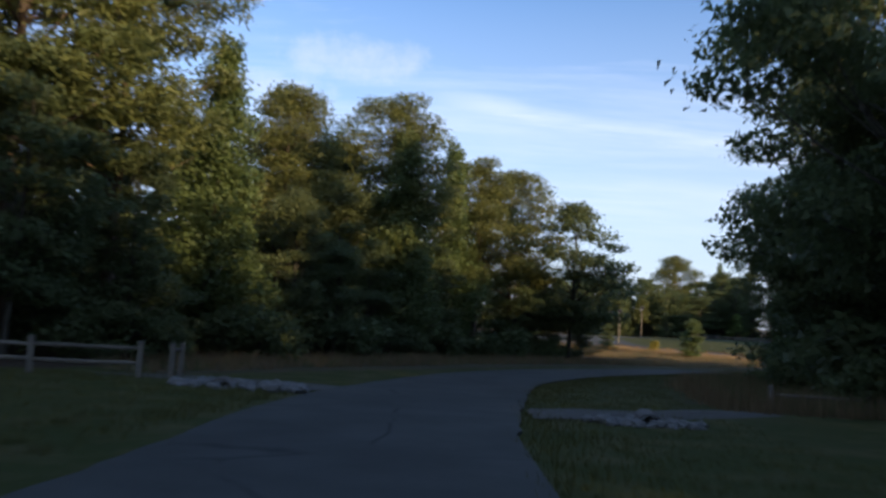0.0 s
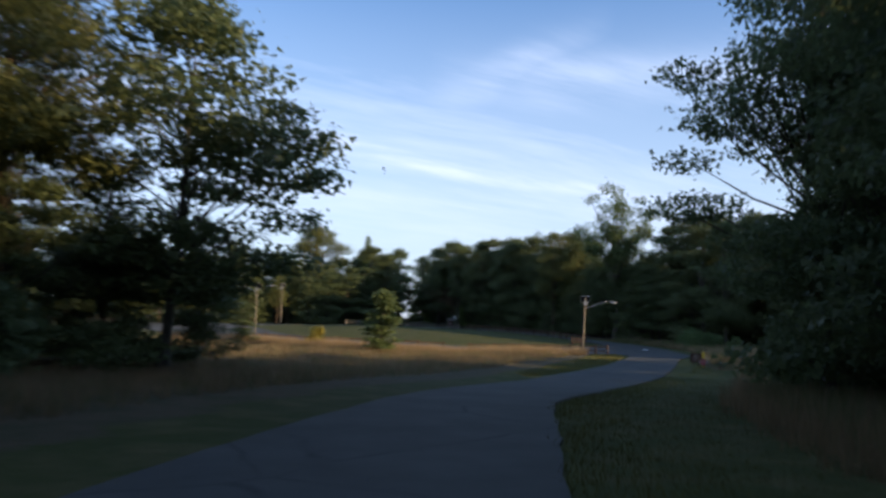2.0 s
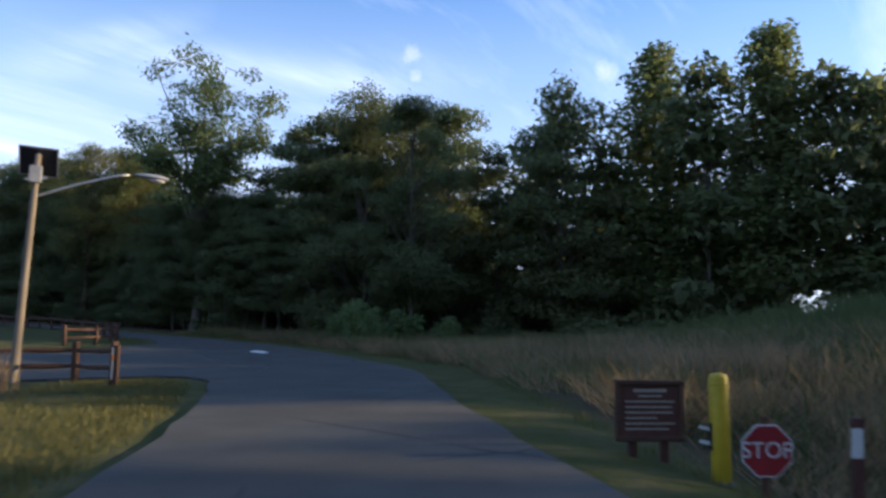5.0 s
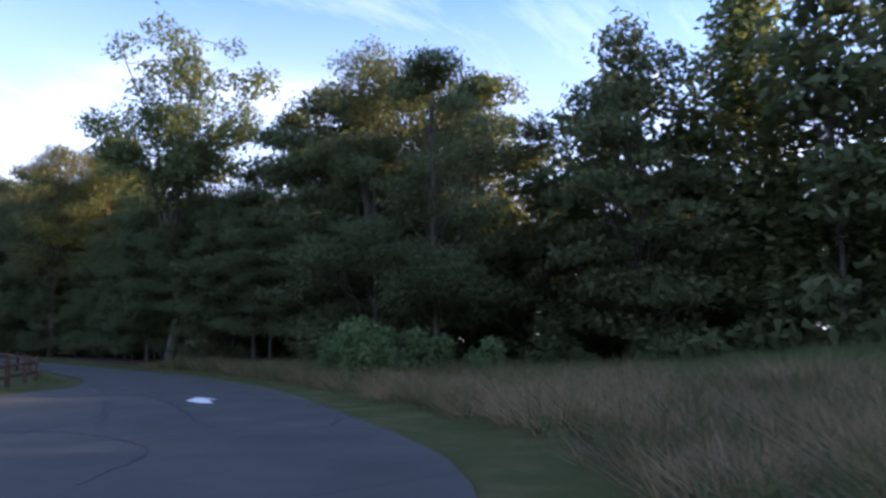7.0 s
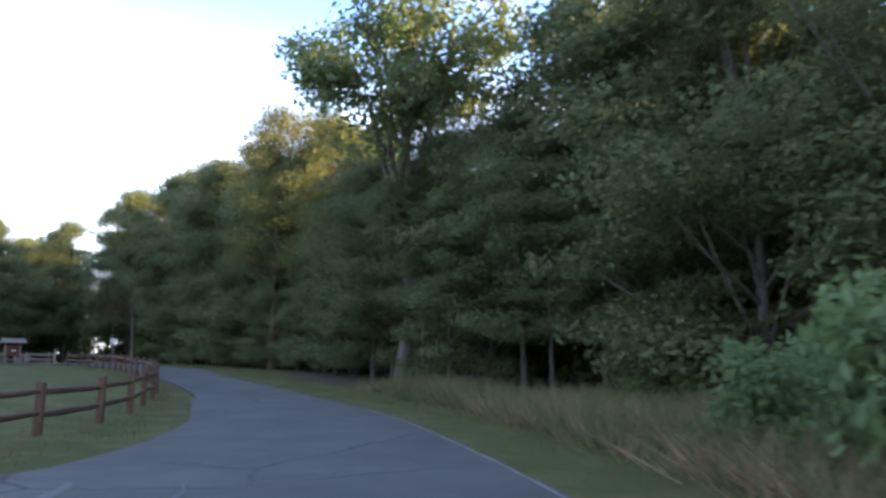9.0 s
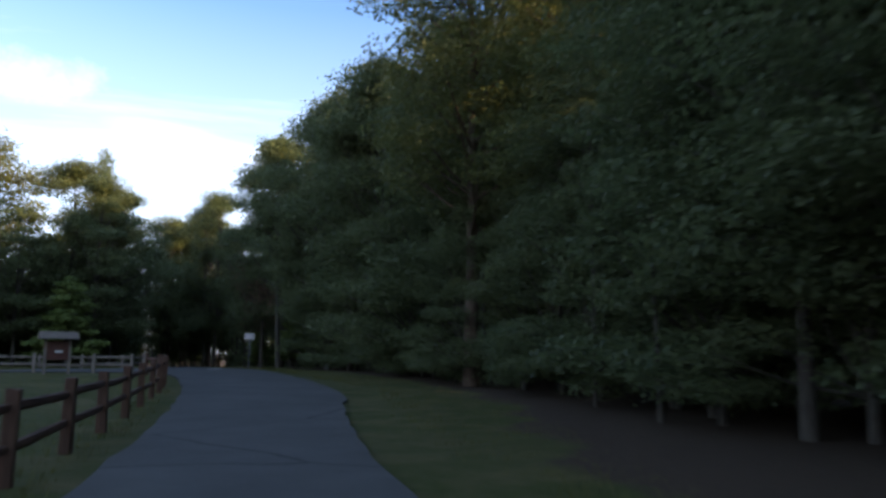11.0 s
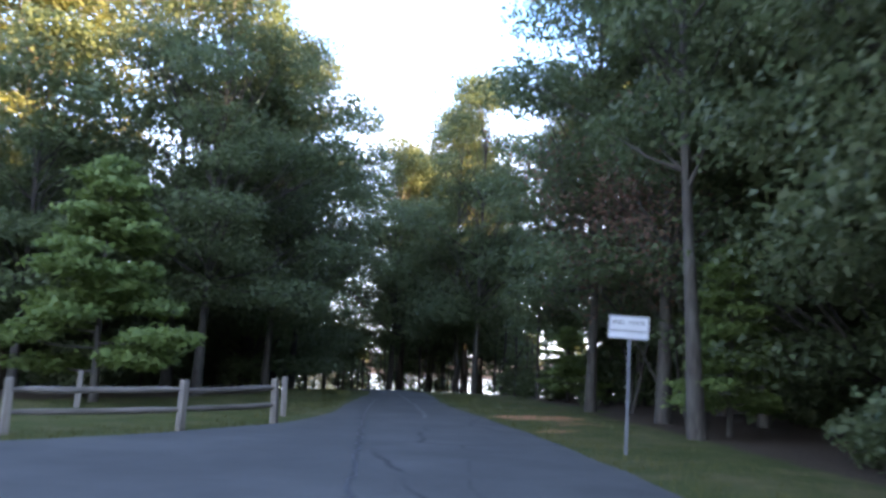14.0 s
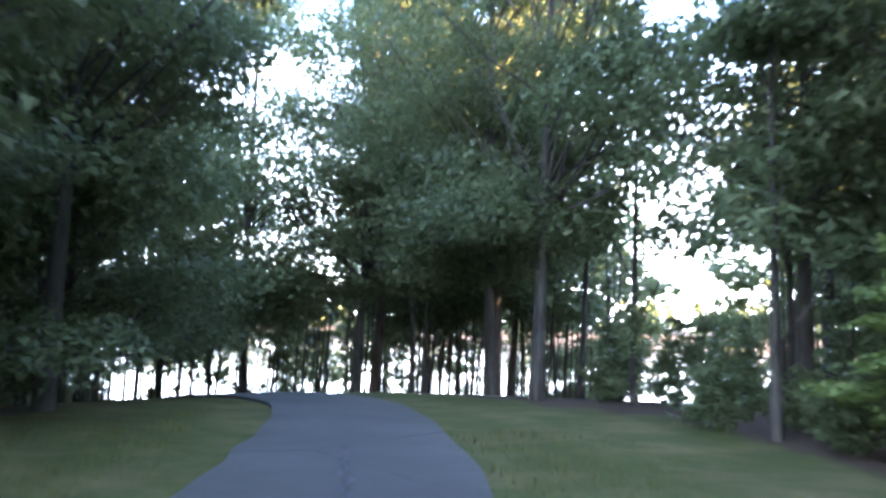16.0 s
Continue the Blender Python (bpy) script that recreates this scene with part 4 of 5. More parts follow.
woods_stuff("undergrowth", 34, along([(58, 243), (68, 249), (78, 252), (88, 251), (98, 246), (104, 240)], 64, 2.8, 1.0, 2.4, wr), "low leafy undergrowth between thin trunks", 0.17, 330)
woods_stuff("undergrowth", 35, [(92.6 + 0.36 * i + wr.uniform(-1.5, 1.5), 231 + 0.62 * i + wr.uniform(-1, 1), wr.uniform(1.6, 3.6)) for i in range(26)], "leafy undergrowth in a gap of the woods", 0.2, 300)


def stems(places, seed, label):
    """Many thin bare stems, too many to count, in one mesh."""
    rng = random.Random(seed)
    runs = []
    for x, y, hgt in places:
        z = h1(x, y)
        lean = Vector((rng.uniform(-0.06, 0.06), rng.uniform(-0.06, 0.06), 1.0))
        r = rng.uniform(0.03, 0.10)
        runs.append(([Vector((x, y, z - 0.2)) + lean * (hgt * q) for q in (0, 0.35, 0.7, 1.0)], [r, r * 0.85, r * 0.6, r * 0.2]))
        for _ in range(3):
            q = rng.uniform(0.15, 0.8)
            a = Vector((x, y, z)) + lean * hgt * q
            runs.append(([a, a + Vector((rng.uniform(-1, 1), rng.uniform(-1, 1), rng.uniform(0.1, 0.7)))], [r * 0.3, r * 0.1]))
    tagged(new("thin_stems", tube_mesh("thin_stems", runs, BARK, 5)), label, "woods", kind="stuff")


stems(along([(56, 240), (66, 246), (76, 250), (86, 250), (96, 245), (104, 238)], 230, 4.0, 5, 12, wr), 61, "thin bare stems between the road and the lake")
woods_stuff("woods", 24, along([(108, 112), (112, 128), (113, 146), (112, 168)], 34, 2.5, 8, 13, wr), "dark leafy woods behind the first trees", 0.7, 360)
woods_stuff("woods", 8, along([(30, 6), (38, 24), (48, 44)], 34, 7, 15, 20, wr), "dense dark woods behind the roadside trees")
woods_stuff("woods", 3, along([(128, 80), (124, 130), (122, 180), (124, 230)], 84, 9, 13, 17, wr), "dense dark woods on the slope")
woods_stuff("woods", 4, along([(-50, 130), (-30, 180), (0, 206), (20, 216), (50, 232)], 60, 8, 15, 20, wr), "dense dark woods beyond the loop")
woods_stuff("woods", 6, along([(-700, 640), (-200, 690), (100, 690), (400, 700), (800, 660)], 160, 30, 18, 26, wr), "distant wooded lake shore", 3.4, 60)

tall = make_tree("pine", 303, 19.0, 15000, 0.24, 0.17, LEAF, BARK, 9)
tall.name = "straight_tree"
tagged(tall, "tall tree with a straight grey trunk by the verge", "tree")
tall.matrix_basis = pose(91.5, 202.6, h1(91.5, 202.6) - 0.05, 0, 0, 30)
tall.scale = (0.8, 0.8, 1.0)


def open_crowned_tree(x, y, hgt, yaw, seed):
    """A tall old tree with long bare limbs, each ending in loose clumps of leaves; limbs as reach, rise, depth."""
    rng = np.random.default_rng(seed)
    limbs = [(-0.29, 0.77, 0.05), (-0.16, 0.93, -0.08), (-0.02, 0.97, 0.08), (0.09, 0.92, -0.06), (0.25, 0.84, 0.05), (0.17, 0.72, 0.12), (-0.14, 0.60, -0.12), (0.10, 0.62, -0.14), (-0.06, 0.74, 0.14)]
    r0 = hgt * 0.0125
    fork = Vector((-0.01 * hgt, 0, 0.40 * hgt))
    runs = [([(0, 0, -0.3), (0.02 * hgt, 0, 0.15 * hgt), fork], [r0 * 1.4, r0 * 0.95, r0 * 0.8])]
    lobes = []
    for k, (u, v, w) in enumerate(limbs):
        a = Vector((0.02 * hgt, 0, 0.15 * hgt)).lerp(fork, 0.4 + 0.07 * k)
        e = Vector((u, w, v)) * hgt
        bend = a.lerp(e, 0.5) + Vector((-u * 0.18, 0, 0.05)) * hgt
        runs.append(([a, a.lerp(bend, 0.5), bend, bend.lerp(e, 0.5), e], [r0 * 0.5, r0 * 0.42, r0 * 0.3, r0 * 0.17, r0 * 0.05]))
        for i in range(14):
            q = 0.30 + 0.70 * (i + rng.uniform(0, 1)) / 14
            c = a.lerp(bend, q * 2) if q < 0.5 else bend.lerp(e, q * 2 - 1)
            side = Vector(rng.normal(0, 0.040 * hgt, 3)) * (1.35 - 0.6 * q)
            c2 = c + side
            runs.append(([c, c.lerp(c2, 0.6), c2], [r0 * 0.10, r0 * 0.07, r0 * 0.03]))
            s = hgt * rng.uniform(0.030, 0.056)
            lobes.append((tuple(c2), (s * 1.2, s * 1.2, s * 0.85)))
    root = new("spreading_tree")
    part("trunk", tube_mesh("trunk", runs, BARK_PALE, 7), root)
    part("crown", quads("crown", fill_lobes(rng, lobes, 17000, 0.31, 0.22, 0.7), LEAF_GUM), root)
    root.matrix_basis = pose(x, y, h1(x, y) - 0.05, 0, 0, yaw)
    return tagged(root, "tall open tree with forked pale limbs above the wood", "tree")


open_crowned_tree(90.0, 146.2, 25.2, -54, 12)
planted.append((90.0, 146.2))


def bare_tree(x, y, hgt, seed, turn):
    """A dead, many-branched small tree with a few withered leaves."""
    rng = random.Random(seed)
    runs, tips = [], []

    def limb(a, way, length, r, level):
        pts, rad = [a.copy()], [r]
        p, d = a.copy(), way.normalized()
        for i in range(4):
            d = (d + Vector((rng.uniform(-1, 1), rng.uniform(-1, 1), rng.uniform(-0.5, 0.6))) * 0.22).normalized()
            p = p + d * length / 4
            pts.append(p.copy())
            rad.append(r * (1 - 0.2 * (i + 1)))
            if level < 3 and (i or level):
                for _ in range(2 if level < 2 else 1):
                    side = (d + Vector((rng.uniform(-1, 1), rng.uniform(-1, 1), rng.uniform(-0.3, 0.7))) * 1.1).normalized()
                    limb(p, side, length * rng.uniform(0.4, 0.62), r * 0.42, level + 1)
        if level >= 2:
            tips.append(p)
        runs.append((pts, rad))
    limb(Vector((0, 0, -0.2)), Vector((rng.uniform(-0.2, 0.2), rng.uniform(-0.2, 0.2), 1)), hgt, hgt * 0.011, 0)
    root = new("bare_tree")
    part("trunk", tube_mesh("trunk", runs, BARK, 4), root)
    g = np.random.default_rng(seed)
    near_tips = np.array([tuple(t) for t in tips for _ in range(5)]) + g.normal(0, 0.16, (len(tips) * 5, 3))
    part("leaves", quads("leaves", leaf_quads(g, near_tips, g.normal(size=near_tips.shape), 0.13, 0.08), LEAF_DEAD), root, "withered brown leaves")
    root.matrix_basis = pose(x, y, h1(x, y), 0, 0, turn)
    return tagged(root, "dead grey tree with tangled branches and withered leaves", "tree", "dead trees")


for i, (x, y, hgt) in enumerate(((93.4, 208.0, 5.4), (93.2, 206.2, 6.0), (94.2, 209.6, 5.8), (93.6, 214.4, 6.5), (94.6, 217.2, 7.5), (94.0, 211.2, 6.0), (95.8, 214.0, 8.0), (95.6, 220.0, 7.0))):
    bare_tree(x, y, hgt, 40 + i, 70 * i)
    planted.append((x, y))
young = make_tree("edge", 91, 5.6, 5200, 0.21, 0.15, LEAF_GUM, None, 5)
young.name = "young_tree"
tagged(young, "young rounded green tree in the dry meadow", "tree")
young.matrix_basis = pose(33.4, 107.3, h1(33.4, 107.3) - 0.05, 0, 0, 40)
young.scale = (1.2, 1.2, 1.0)
sumac = make_tree("shrub", 71, 2.6, 2600, 0.26, 0.13, LEAF_SUMAC, None, 5, True)
tagged(sumac, "bright green leafy bush at the wood's edge", "shrub", "bank bushes")
sumac.matrix_basis = pose(80.0, 119.0, h1(80.0, 119.0), 0, 0, 20)
sumac.scale = (0.95, 0.95, 1.12)
for x, y, hgt, turn in ((80.9, 121.4, 0.75, 80), (82.0, 117.6, 0.9, 140), (83.6, 115.6, 0.75, 210), (82.4, 120.6, 0.95, 290), (87.3, 129.3, 0.42, 15), (88.4, 128.4, 0.5, 100), (90.2, 131.8, 0.4, 200)):
    ob = copy_thing(sumac, pose(x, y, h1(x, y), 0, 0, turn))
    ob.scale = (hgt, hgt, hgt)
yb = make_tree("shrub", 77, 1.8, 900, 0.2, 0.13, LEAF_YELLOW)
yb.matrix_basis = pose(31, 117.6, h1(31, 117.6))
yb.scale = (1.2, 1.2, 1.2)
tagged(yb, "small yellow-leaved bush in dry grass", "shrub")

SHRUBS = [([(-14, 27), (-10, 35), (-4, 48), (1, 61), (8, 74), (15, 80), (14, 82), (6, 75), (-1, 62), (-6, 49), (-12, 37), (-16, 28)], 18, (1.6, 3.4)),
          ([(13, 20), (17, 34), (22, 46), (29, 56), (36, 62.5), (37, 64), (30, 59), (20, 48), (15, 35), (11, 20)], 16, (1.8, 3.6)),
          ([(100, 97), (91, 114), (90, 118), (94, 118), (96, 114), (104, 97)], 8, (1.3, 2.6)),
          ([(92.2, 196), (92.2, 200), (95, 200), (95, 196)], 4, (0.9, 1.5)), ([(93, 218), (91, 229), (93, 230), (95.5, 218)], 5, (0.8, 1.6)),
          ([(66, 206), (76, 213), (78, 222), (74, 232), (70, 230), (72, 214), (64, 210)], 12, (1.2, 2.6))]
SHRUBS.append(([(92, 233), (86, 243), (78, 252), (70, 254), (70, 260), (100, 260), (104, 236)], 14, (1.2, 2.6)))
SHRUBS.append(([(70, 228), (77, 230), (75, 238), (68, 246), (60, 256), (52, 244)], 14, (1.4, 3.0)))
for poly, count, h0, h2 in (([(91, 218), (89, 231), (84, 244), (76, 254), (72, 260), (104, 260), (104, 218)], 46, 8, 14), ([(60, 232), (74, 236), (72, 246), (58, 254)], 12, 8, 13),
                            ([(92.5, 160), (93, 196), (98, 196), (97, 160)], 10, 7, 12), ([(87.5, 134), (88.4, 150), (92, 160), (96, 150), (90, 134)], 8, 6, 10)):
    for x, y in scatter(poly, count, 1.5, TREE_RNG, 1.5):
        plant("sapling", x, y, TREE_RNG.uniform(h0, h2), 1, TREE_RNG.uniform(0.8, 1.3))
for poly, count, (h0, h2) in SHRUBS:
    for x, y in scatter(poly, count, 1.3, TREE_RNG, 1.0):
        plant("shrub", x, y, TREE_RNG.uniform(h0, h2), True, TREE_RNG.uniform(0.9, 1.4))


SKIRT = curve([(91.6, 124), (91.2, 130), (91.2, 136), (90.8, 142), (90.6, 150), (91.6, 158), (92.8, 168), (93.2, 180), (93.2, 195)], 0.25)
run_ = 0.0
for a, b in zip(SKIRT[:-1], SKIRT[1:]):
    run_ += float(np.hypot(*(b - a)))
    if run_ > 2.7:
        run_ = TREE_RNG.uniform(-0.4, 0.4)
        x, y = b[0] + TREE_RNG.uniform(-0.5, 1.0), b[1]
        if y < 147:                            # boughs hang over a dark hollow here
            plant("broad", x, y, TREE_RNG.uniform(9.5, 12.5), 2, TREE_RNG.uniform(1.0, 1.3))
        else:
            plant("edge", x, y, TREE_RNG.uniform(6.0, 10.5), 2, TREE_RNG.uniform(1.0, 1.3))
        planted.append((x, y))


def drop_unused():
    """Takes away stock trees that were never planted."""
    for items, _, used in STOCK.values():
        for ob, u in zip(items, used):
            if not u:
                for o in (*ob.children_recursive, ob):
                    bpy.data.objects.remove(o)


drop_unused()

# ---------------------------------------------------------------- fences
def post_mesh(name, hgt, side, mat, seed):
    bm = bmesh.new()
    bmesh.ops.create_cube(bm, size=1.0)
    rng = random.Random(seed)
    for v in bm.verts:
        top = v.co.z > 0
        v.co = Vector((v.co.x * side * (0.94 if top else 1.05), v.co.y * side * (0.94 if top else 1.05), hgt if top else -0.25))
        v.co += Vector((rng.uniform(-0.008, 0.008), rng.uniform(-0.008, 0.008), rng.uniform(-0.015, 0.015) if top else 0))
    bmesh.ops.bevel(bm, geom=bm.edges[:], offset=0.014, segments=1, affect="EDGES")
    return from_bm(name, bm, mat)


def rail_mesh(name, mat, seed):
    """A split rail one metre long along x, with an uneven diamond section."""
    rng = random.Random(seed)
    verts, faces, n, s = [], [], 7, 6
    for i in range(n):
        x = i / (n - 1) - 0.5
        taper = 0.62 if i in (0, n - 1) else 1.0
        sag = -0.012 * (1 - (2 * x) ** 2)
        for j in range(s):
            th = 2 * math.pi * j / s + 0.3
            verts.append((x, 0.045 * taper * math.cos(th) * rng.uniform(0.85, 1.15), sag + 0.062 * taper * math.sin(th) * rng.uniform(0.85, 1.15)))
    for i in range(n - 1):
        for j in range(s):
            faces.append((i * s + j, (i + 1) * s + j, (i + 1) * s + (j + 1) % s, i * s + (j + 1) % s))
    faces += [tuple(range(s))[::-1], tuple(range((n - 1) * s, n * s))]
    return mesh_of(name, verts, faces, mat)


def fence(places, post_mat, rail_mat, label, hgt=0.95, gaps=(), rails=(0.38, 0.76), seed=0, side=0.15, leans=None):
    rng = random.Random(seed)
    root = new("split_rail_fence")
    x0, y0 = places[0]
    root.matrix_basis = pose(x0, y0, h1(x0, y0))
    posts = [post_mesh("post", hgt, side, post_mat, seed + i) for i in range(4)]
    bars = [rail_mesh("rail", rail_mat, seed + 9 + i) for i in range(4)]
    inv = root.matrix_basis.inverted()
    base = []
    for i, (x, y) in enumerate(places):
        z = h1(x, y)
        base.append(Vector((x, y, z)))
        a = places[max(i - 1, 0)]
        b = places[min(i + 1, len(places) - 1)]
        yaw = math.degrees(math.atan2(b[1] - a[1], b[0] - a[0]))
        part("post", posts[i % 4], root, "", inv @ pose(x, y, z, rng.uniform(-2, 2), rng.uniform(-2, 2), yaw + rng.uniform(-6, 6)))
    for i in range(len(base) - 1):
        if i in gaps:
            continue
        for k, zr in enumerate(rails):
            a = base[i] + Vector((0, 0, zr * hgt / 0.95 + rng.uniform(-0.025, 0.025)))
            b = base[i + 1] + Vector((0, 0, zr * hgt / 0.95 + rng.uniform(-0.025, 0.025)))
            d = b - a
            m = Matrix.Translation((a + b) / 2) @ d.to_track_quat("X", "Z").to_matrix().to_4x4() @ Matrix.Diagonal((d.length + 0.10, 1, 1, 1))
            part("rail", bars[(i + k) % 4], root, "", inv @ m)
    return tagged(root, label, "fence")


def spaced(points, gap):
    line = curve(points, 0.1)
    out, run = [tuple(line[0])], 0.0
    for a, b in zip(line[:-1], line[1:]):
        run += float(np.hypot(*(b - a)))
        if run >= gap:
            out.append(tuple(b))
            run = 0.0
    return out


fence(spaced([(66.6, 125.6), (68.4, 126.4), (70.2, 127.8), (71.9, 129.8), (73.6, 132.1), (75.0, 134.7), (76.1, 137.6), (77.2, 140.6), (78.1, 144), (79.2, 149), (80.4, 157), (81.3, 164.6),
              (81.6, 168.5), (81.78, 172), (81.8, 175), (81.7, 177.7), (81.4, 179.5), (80.95, 181.1)], 2.5), WOOD_BROWN_POST, WOOD_BROWN, "brown split rail fence round the grass island", 0.98, seed=3)
fence([(80.7, 182.1), (78.9, 183.4), (76.2, 183.7), (72.9, 183.5), (70.2, 183.4), (67.5, 183.1)], WOOD_GREY_POST, WOOD_GREY, "weathered split rail fence at the island's end", 0.95, seed=21)
fence([(60.5, 190.9), (63.2, 191.2), (65.9, 191.7), (68.6, 192.5), (71.0, 193.9), (72.7, 196.6), (75.15, 198.2), (77.65, 198.95), (80.18, 200.85), (81.72, 203.1), (81.66, 205.2)],
      WOOD_GREY_POST, WOOD_GREY, "weathered grey split rail fence beside the road", 0.98, gaps=(6, 9), seed=33)
fence(spaced([(56.9, 106.7), (57.5, 108.9), (55.4, 110.5), (50, 112.4), (41, 116.0), (32, 120.2), (25, 125.5)], 2.5), WOOD_BROWN_POST, WOOD_BROWN, "brown split rail fence along the loop road", 1.0, seed=47, gaps=(6, 9))
fence([(-17.5, 21.4), (-14.4, 21.8), (-11.4, 22.2), (-8.6, 22.9)], WOOD_GREY_POST, WOOD_GREY, "grey split rail fence by a gravel track", 1.05, seed=55)
fence([(-7.9, 23.6), (-8.3, 25.6)], WOOD_GREY_POST, WOOD_GREY, "short grey rail fence end by a gravel track", 1.05, seed=58, rails=(0.78,))
fence([(10.5, 25.0), (13.2, 24.4), (15.9, 23.6)], WOOD_GREY_POST, WOOD_GREY, "grey rail fence under dark trees", 0.8, seed=63, rails=(0.6,))


# ---------------------------------------------------------------- solar street lamps
def solar_lamp(x, y, hgt, arm, panel_yaw, lean, label):
    root = new("solar_street_lamp")
    root.matrix_basis = pose(x, y, h1(x, y), lean[0], lean[1], 0)
    zs = np.linspace(-0.5, hgt, 7)
    part("pole", tube_mesh("pole", [([(0, 0, z) for z in zs], [0.108 - 0.035 * (z + 0.5) / hgt for z in zs])], POLE_WOOD, 12), root)
    ax, ay = arm
    ln = math.hypot(ax, ay)
    ux, uy = ax / ln, ay / ln
    za = hgt - 1.05
    pts = [(0.08 * ux, 0.08 * uy, za), (ux * ln * 0.35, uy * ln * 0.35, za + 0.38), (ux * ln * 0.7, uy * ln * 0.7, za + 0.72), (ux * ln * 0.82, uy * ln * 0.82, za + 0.78)]
    part("arm", tube_mesh("arm", [(pts, [0.032, 0.030, 0.028, 0.028])], STEEL, 8), root, "bent galvanised lamp arm")
    bm = bmesh.new()
    bmesh.ops.create_uvsphere(bm, u_segments=14, v_segments=8, radius=1.0)
    for v in bm.verts:
        w = 0.72 + 0.28 * (v.co.x + 1) / 2
        v.co = Vector((v.co.x * 0.44, v.co.y * 0.17 * w, v.co.z * (0.11 if v.co.z > 0 else 0.07) * w))
    head_m = pose(ux * (ln + 0.05), uy * (ln + 0.05), za + 0.77, 0, 3, math.degrees(math.atan2(uy, ux)))
    head = part("lamp_head", from_bm("lamp_head", bm, GREY_BOX), root, "grey cobra lamp head", head_m)
    bm = bmesh.new()
    bmesh.ops.create_uvsphere(bm, u_segments=12, v_segments=6, radius=1.0)
    for v in bm.verts:
        v.co = Vector((v.co.x * 0.2 + 0.14, v.co.y * 0.115, v.co.z * 0.07 - 0.055))
    part("lens", from_bm("lens", bm, GLASS_LAMP), head, "cloudy lamp lens")
    pm = pose(0, 0, hgt - 0.15, 0, 0, panel_yaw) @ pose(0.22, 0, 0, 0, 48, 0)
    panel = part("solar_panel", box_mesh("solar_panel", 0.80, 0.85, 0.035, SOLAR, 0.006), root, "dark tilted solar panel", pm)
    for sx, sy, px, py in ((0.84, 0.04, 0, 0.43), (0.84, 0.04, 0, -0.43), (0.04, 0.90, 0.40, 0), (0.04, 0.90, -0.40, 0)):
        part("panel_frame", box_mesh("panel_frame", sx, sy, 0.05, STEEL, 0.005), panel, "", pose(px, py, 0.004))
    for px in (-0.22, 0.22):
        part("bracket", box_mesh("bracket", 0.05, 0.30, 0.05, STEEL, 0.005), root, "", pose(0, px, hgt - 0.62, 0, 0, panel_yaw))
    part("battery_box", box_mesh("battery_box", 0.18, 0.28, 0.42, GREY_BOX, 0.02), root, "grey battery box", pose(0, 0, hgt - 0.55, 0, 0, panel_yaw) @ pose(-0.20, 0, 0))
    return tagged(root, label, "street lamp", "solar lamps")


SOLAR = plain("dark_solar_cells", (0.012, 0.014, 0.022), (0.03, 0.03, 0.045), 0.25, 0.0, 9.0, 0.02, 0.5)
solar_lamp(56.05, 109.45, 5.65, (2.15, -1.5), 57, (0.5, 2.2), "grey wooden pole lamp with solar panel beside the fence")
solar_lamp(31.6, 144.0, 6.1, (-1.5, 0.9), 57, (0, 0), "sunlit pole lamp with tilted solar panel by the lot")
solar_lamp(44.0, 178.0, 7.0, (-1.5, 0.9), 57, (0, 0), "far pole lamp with tilted solar panel by the lot")


# ---------------------------------------------------------------- signs and gate
def lettering(name, text, size, mat, parent, m, spacing=1.0):
    cu = bpy.data.curves.new(name, "FONT")
    cu.body, cu.size, cu.align_x, cu.align_y, cu.extrude, cu.space_character = text, size, "CENTER", "CENTER", 0.002, spacing
    tmp = bpy.data.objects.new(name, cu)
    scene.collection.objects.link(tmp)
    me = bpy.data.meshes.new_from_object(tmp.evaluated_get(bpy.context.evaluated_depsgraph_get()))
    bpy.data.objects.remove(tmp)
    me.materials.clear()
    me.materials.append(mat)
    return part(name, me, parent, "", m)


def state_sign():
    root = new("road_sign")
    x, y = 88.72, 199.05
    z = h1(x, y)
    root.matrix_basis = pose(x, y, z, 0.5, 1.0, -16)
    part("post", box_mesh("post", 0.06, 0.05, 2.5, DULL_STEEL, 0.008, base=True), root, "grey steel sign post")
    pm = pose(-0.02, -0.045, 2.34, 0, 1.2, 0) @ Matrix.Diagonal((0.98, 1, 0.98, 1))
    panel = part("panel", box_mesh("panel", 0.76, 0.012, 0.45, SIGN_WHITE, 0.003), root, "white sign panel with black lettering", pm)
    for sx, sz, px, pz in ((0.72, 0.012, 0, 0.205), (0.72, 0.012, 0, -0.205), (0.012, 0.422, 0.36, 0), (0.012, 0.422, -0.36, 0)):
        part("border", box_mesh("border", sx, 0.004, sz, SIGN_BLACK, 0), panel, "", pose(px, -0.009, pz))
    lettering("lettering", "END   STATE", 0.108, SIGN_BLACK, panel, pose(0, -0.009, 0.085, 90, 0, 0))
    lettering("lettering", "MAINTENANCE", 0.096, SIGN_BLACK, panel, pose(0, -0.009, -0.075, 90, 0, 0))
    for px in (0.12, -0.12):
        part("bolt", box_mesh("bolt", 0.02, 0.02, 0.02, STEEL, 0.004), panel, "", pose(0, -0.012, px))
    tagged(root, "white road sign on a grey steel post", "road sign")


def octagon(name, r, thick, mat):
    bm = bmesh.new()
    bmesh.ops.create_cone(bm, cap_ends=True, segments=8, radius1=r, radius2=r, depth=thick)
    bmesh.ops.rotate(bm, verts=bm.verts[:], cent=(0, 0, 0), matrix=Euler((0, 0, radians(22.5))).to_matrix())
    bmesh.ops.rotate(bm, verts=bm.verts[:], cent=(0, 0, 0), matrix=Euler((radians(90), 0, 0)).to_matrix())
    return from_bm(name, bm, mat)


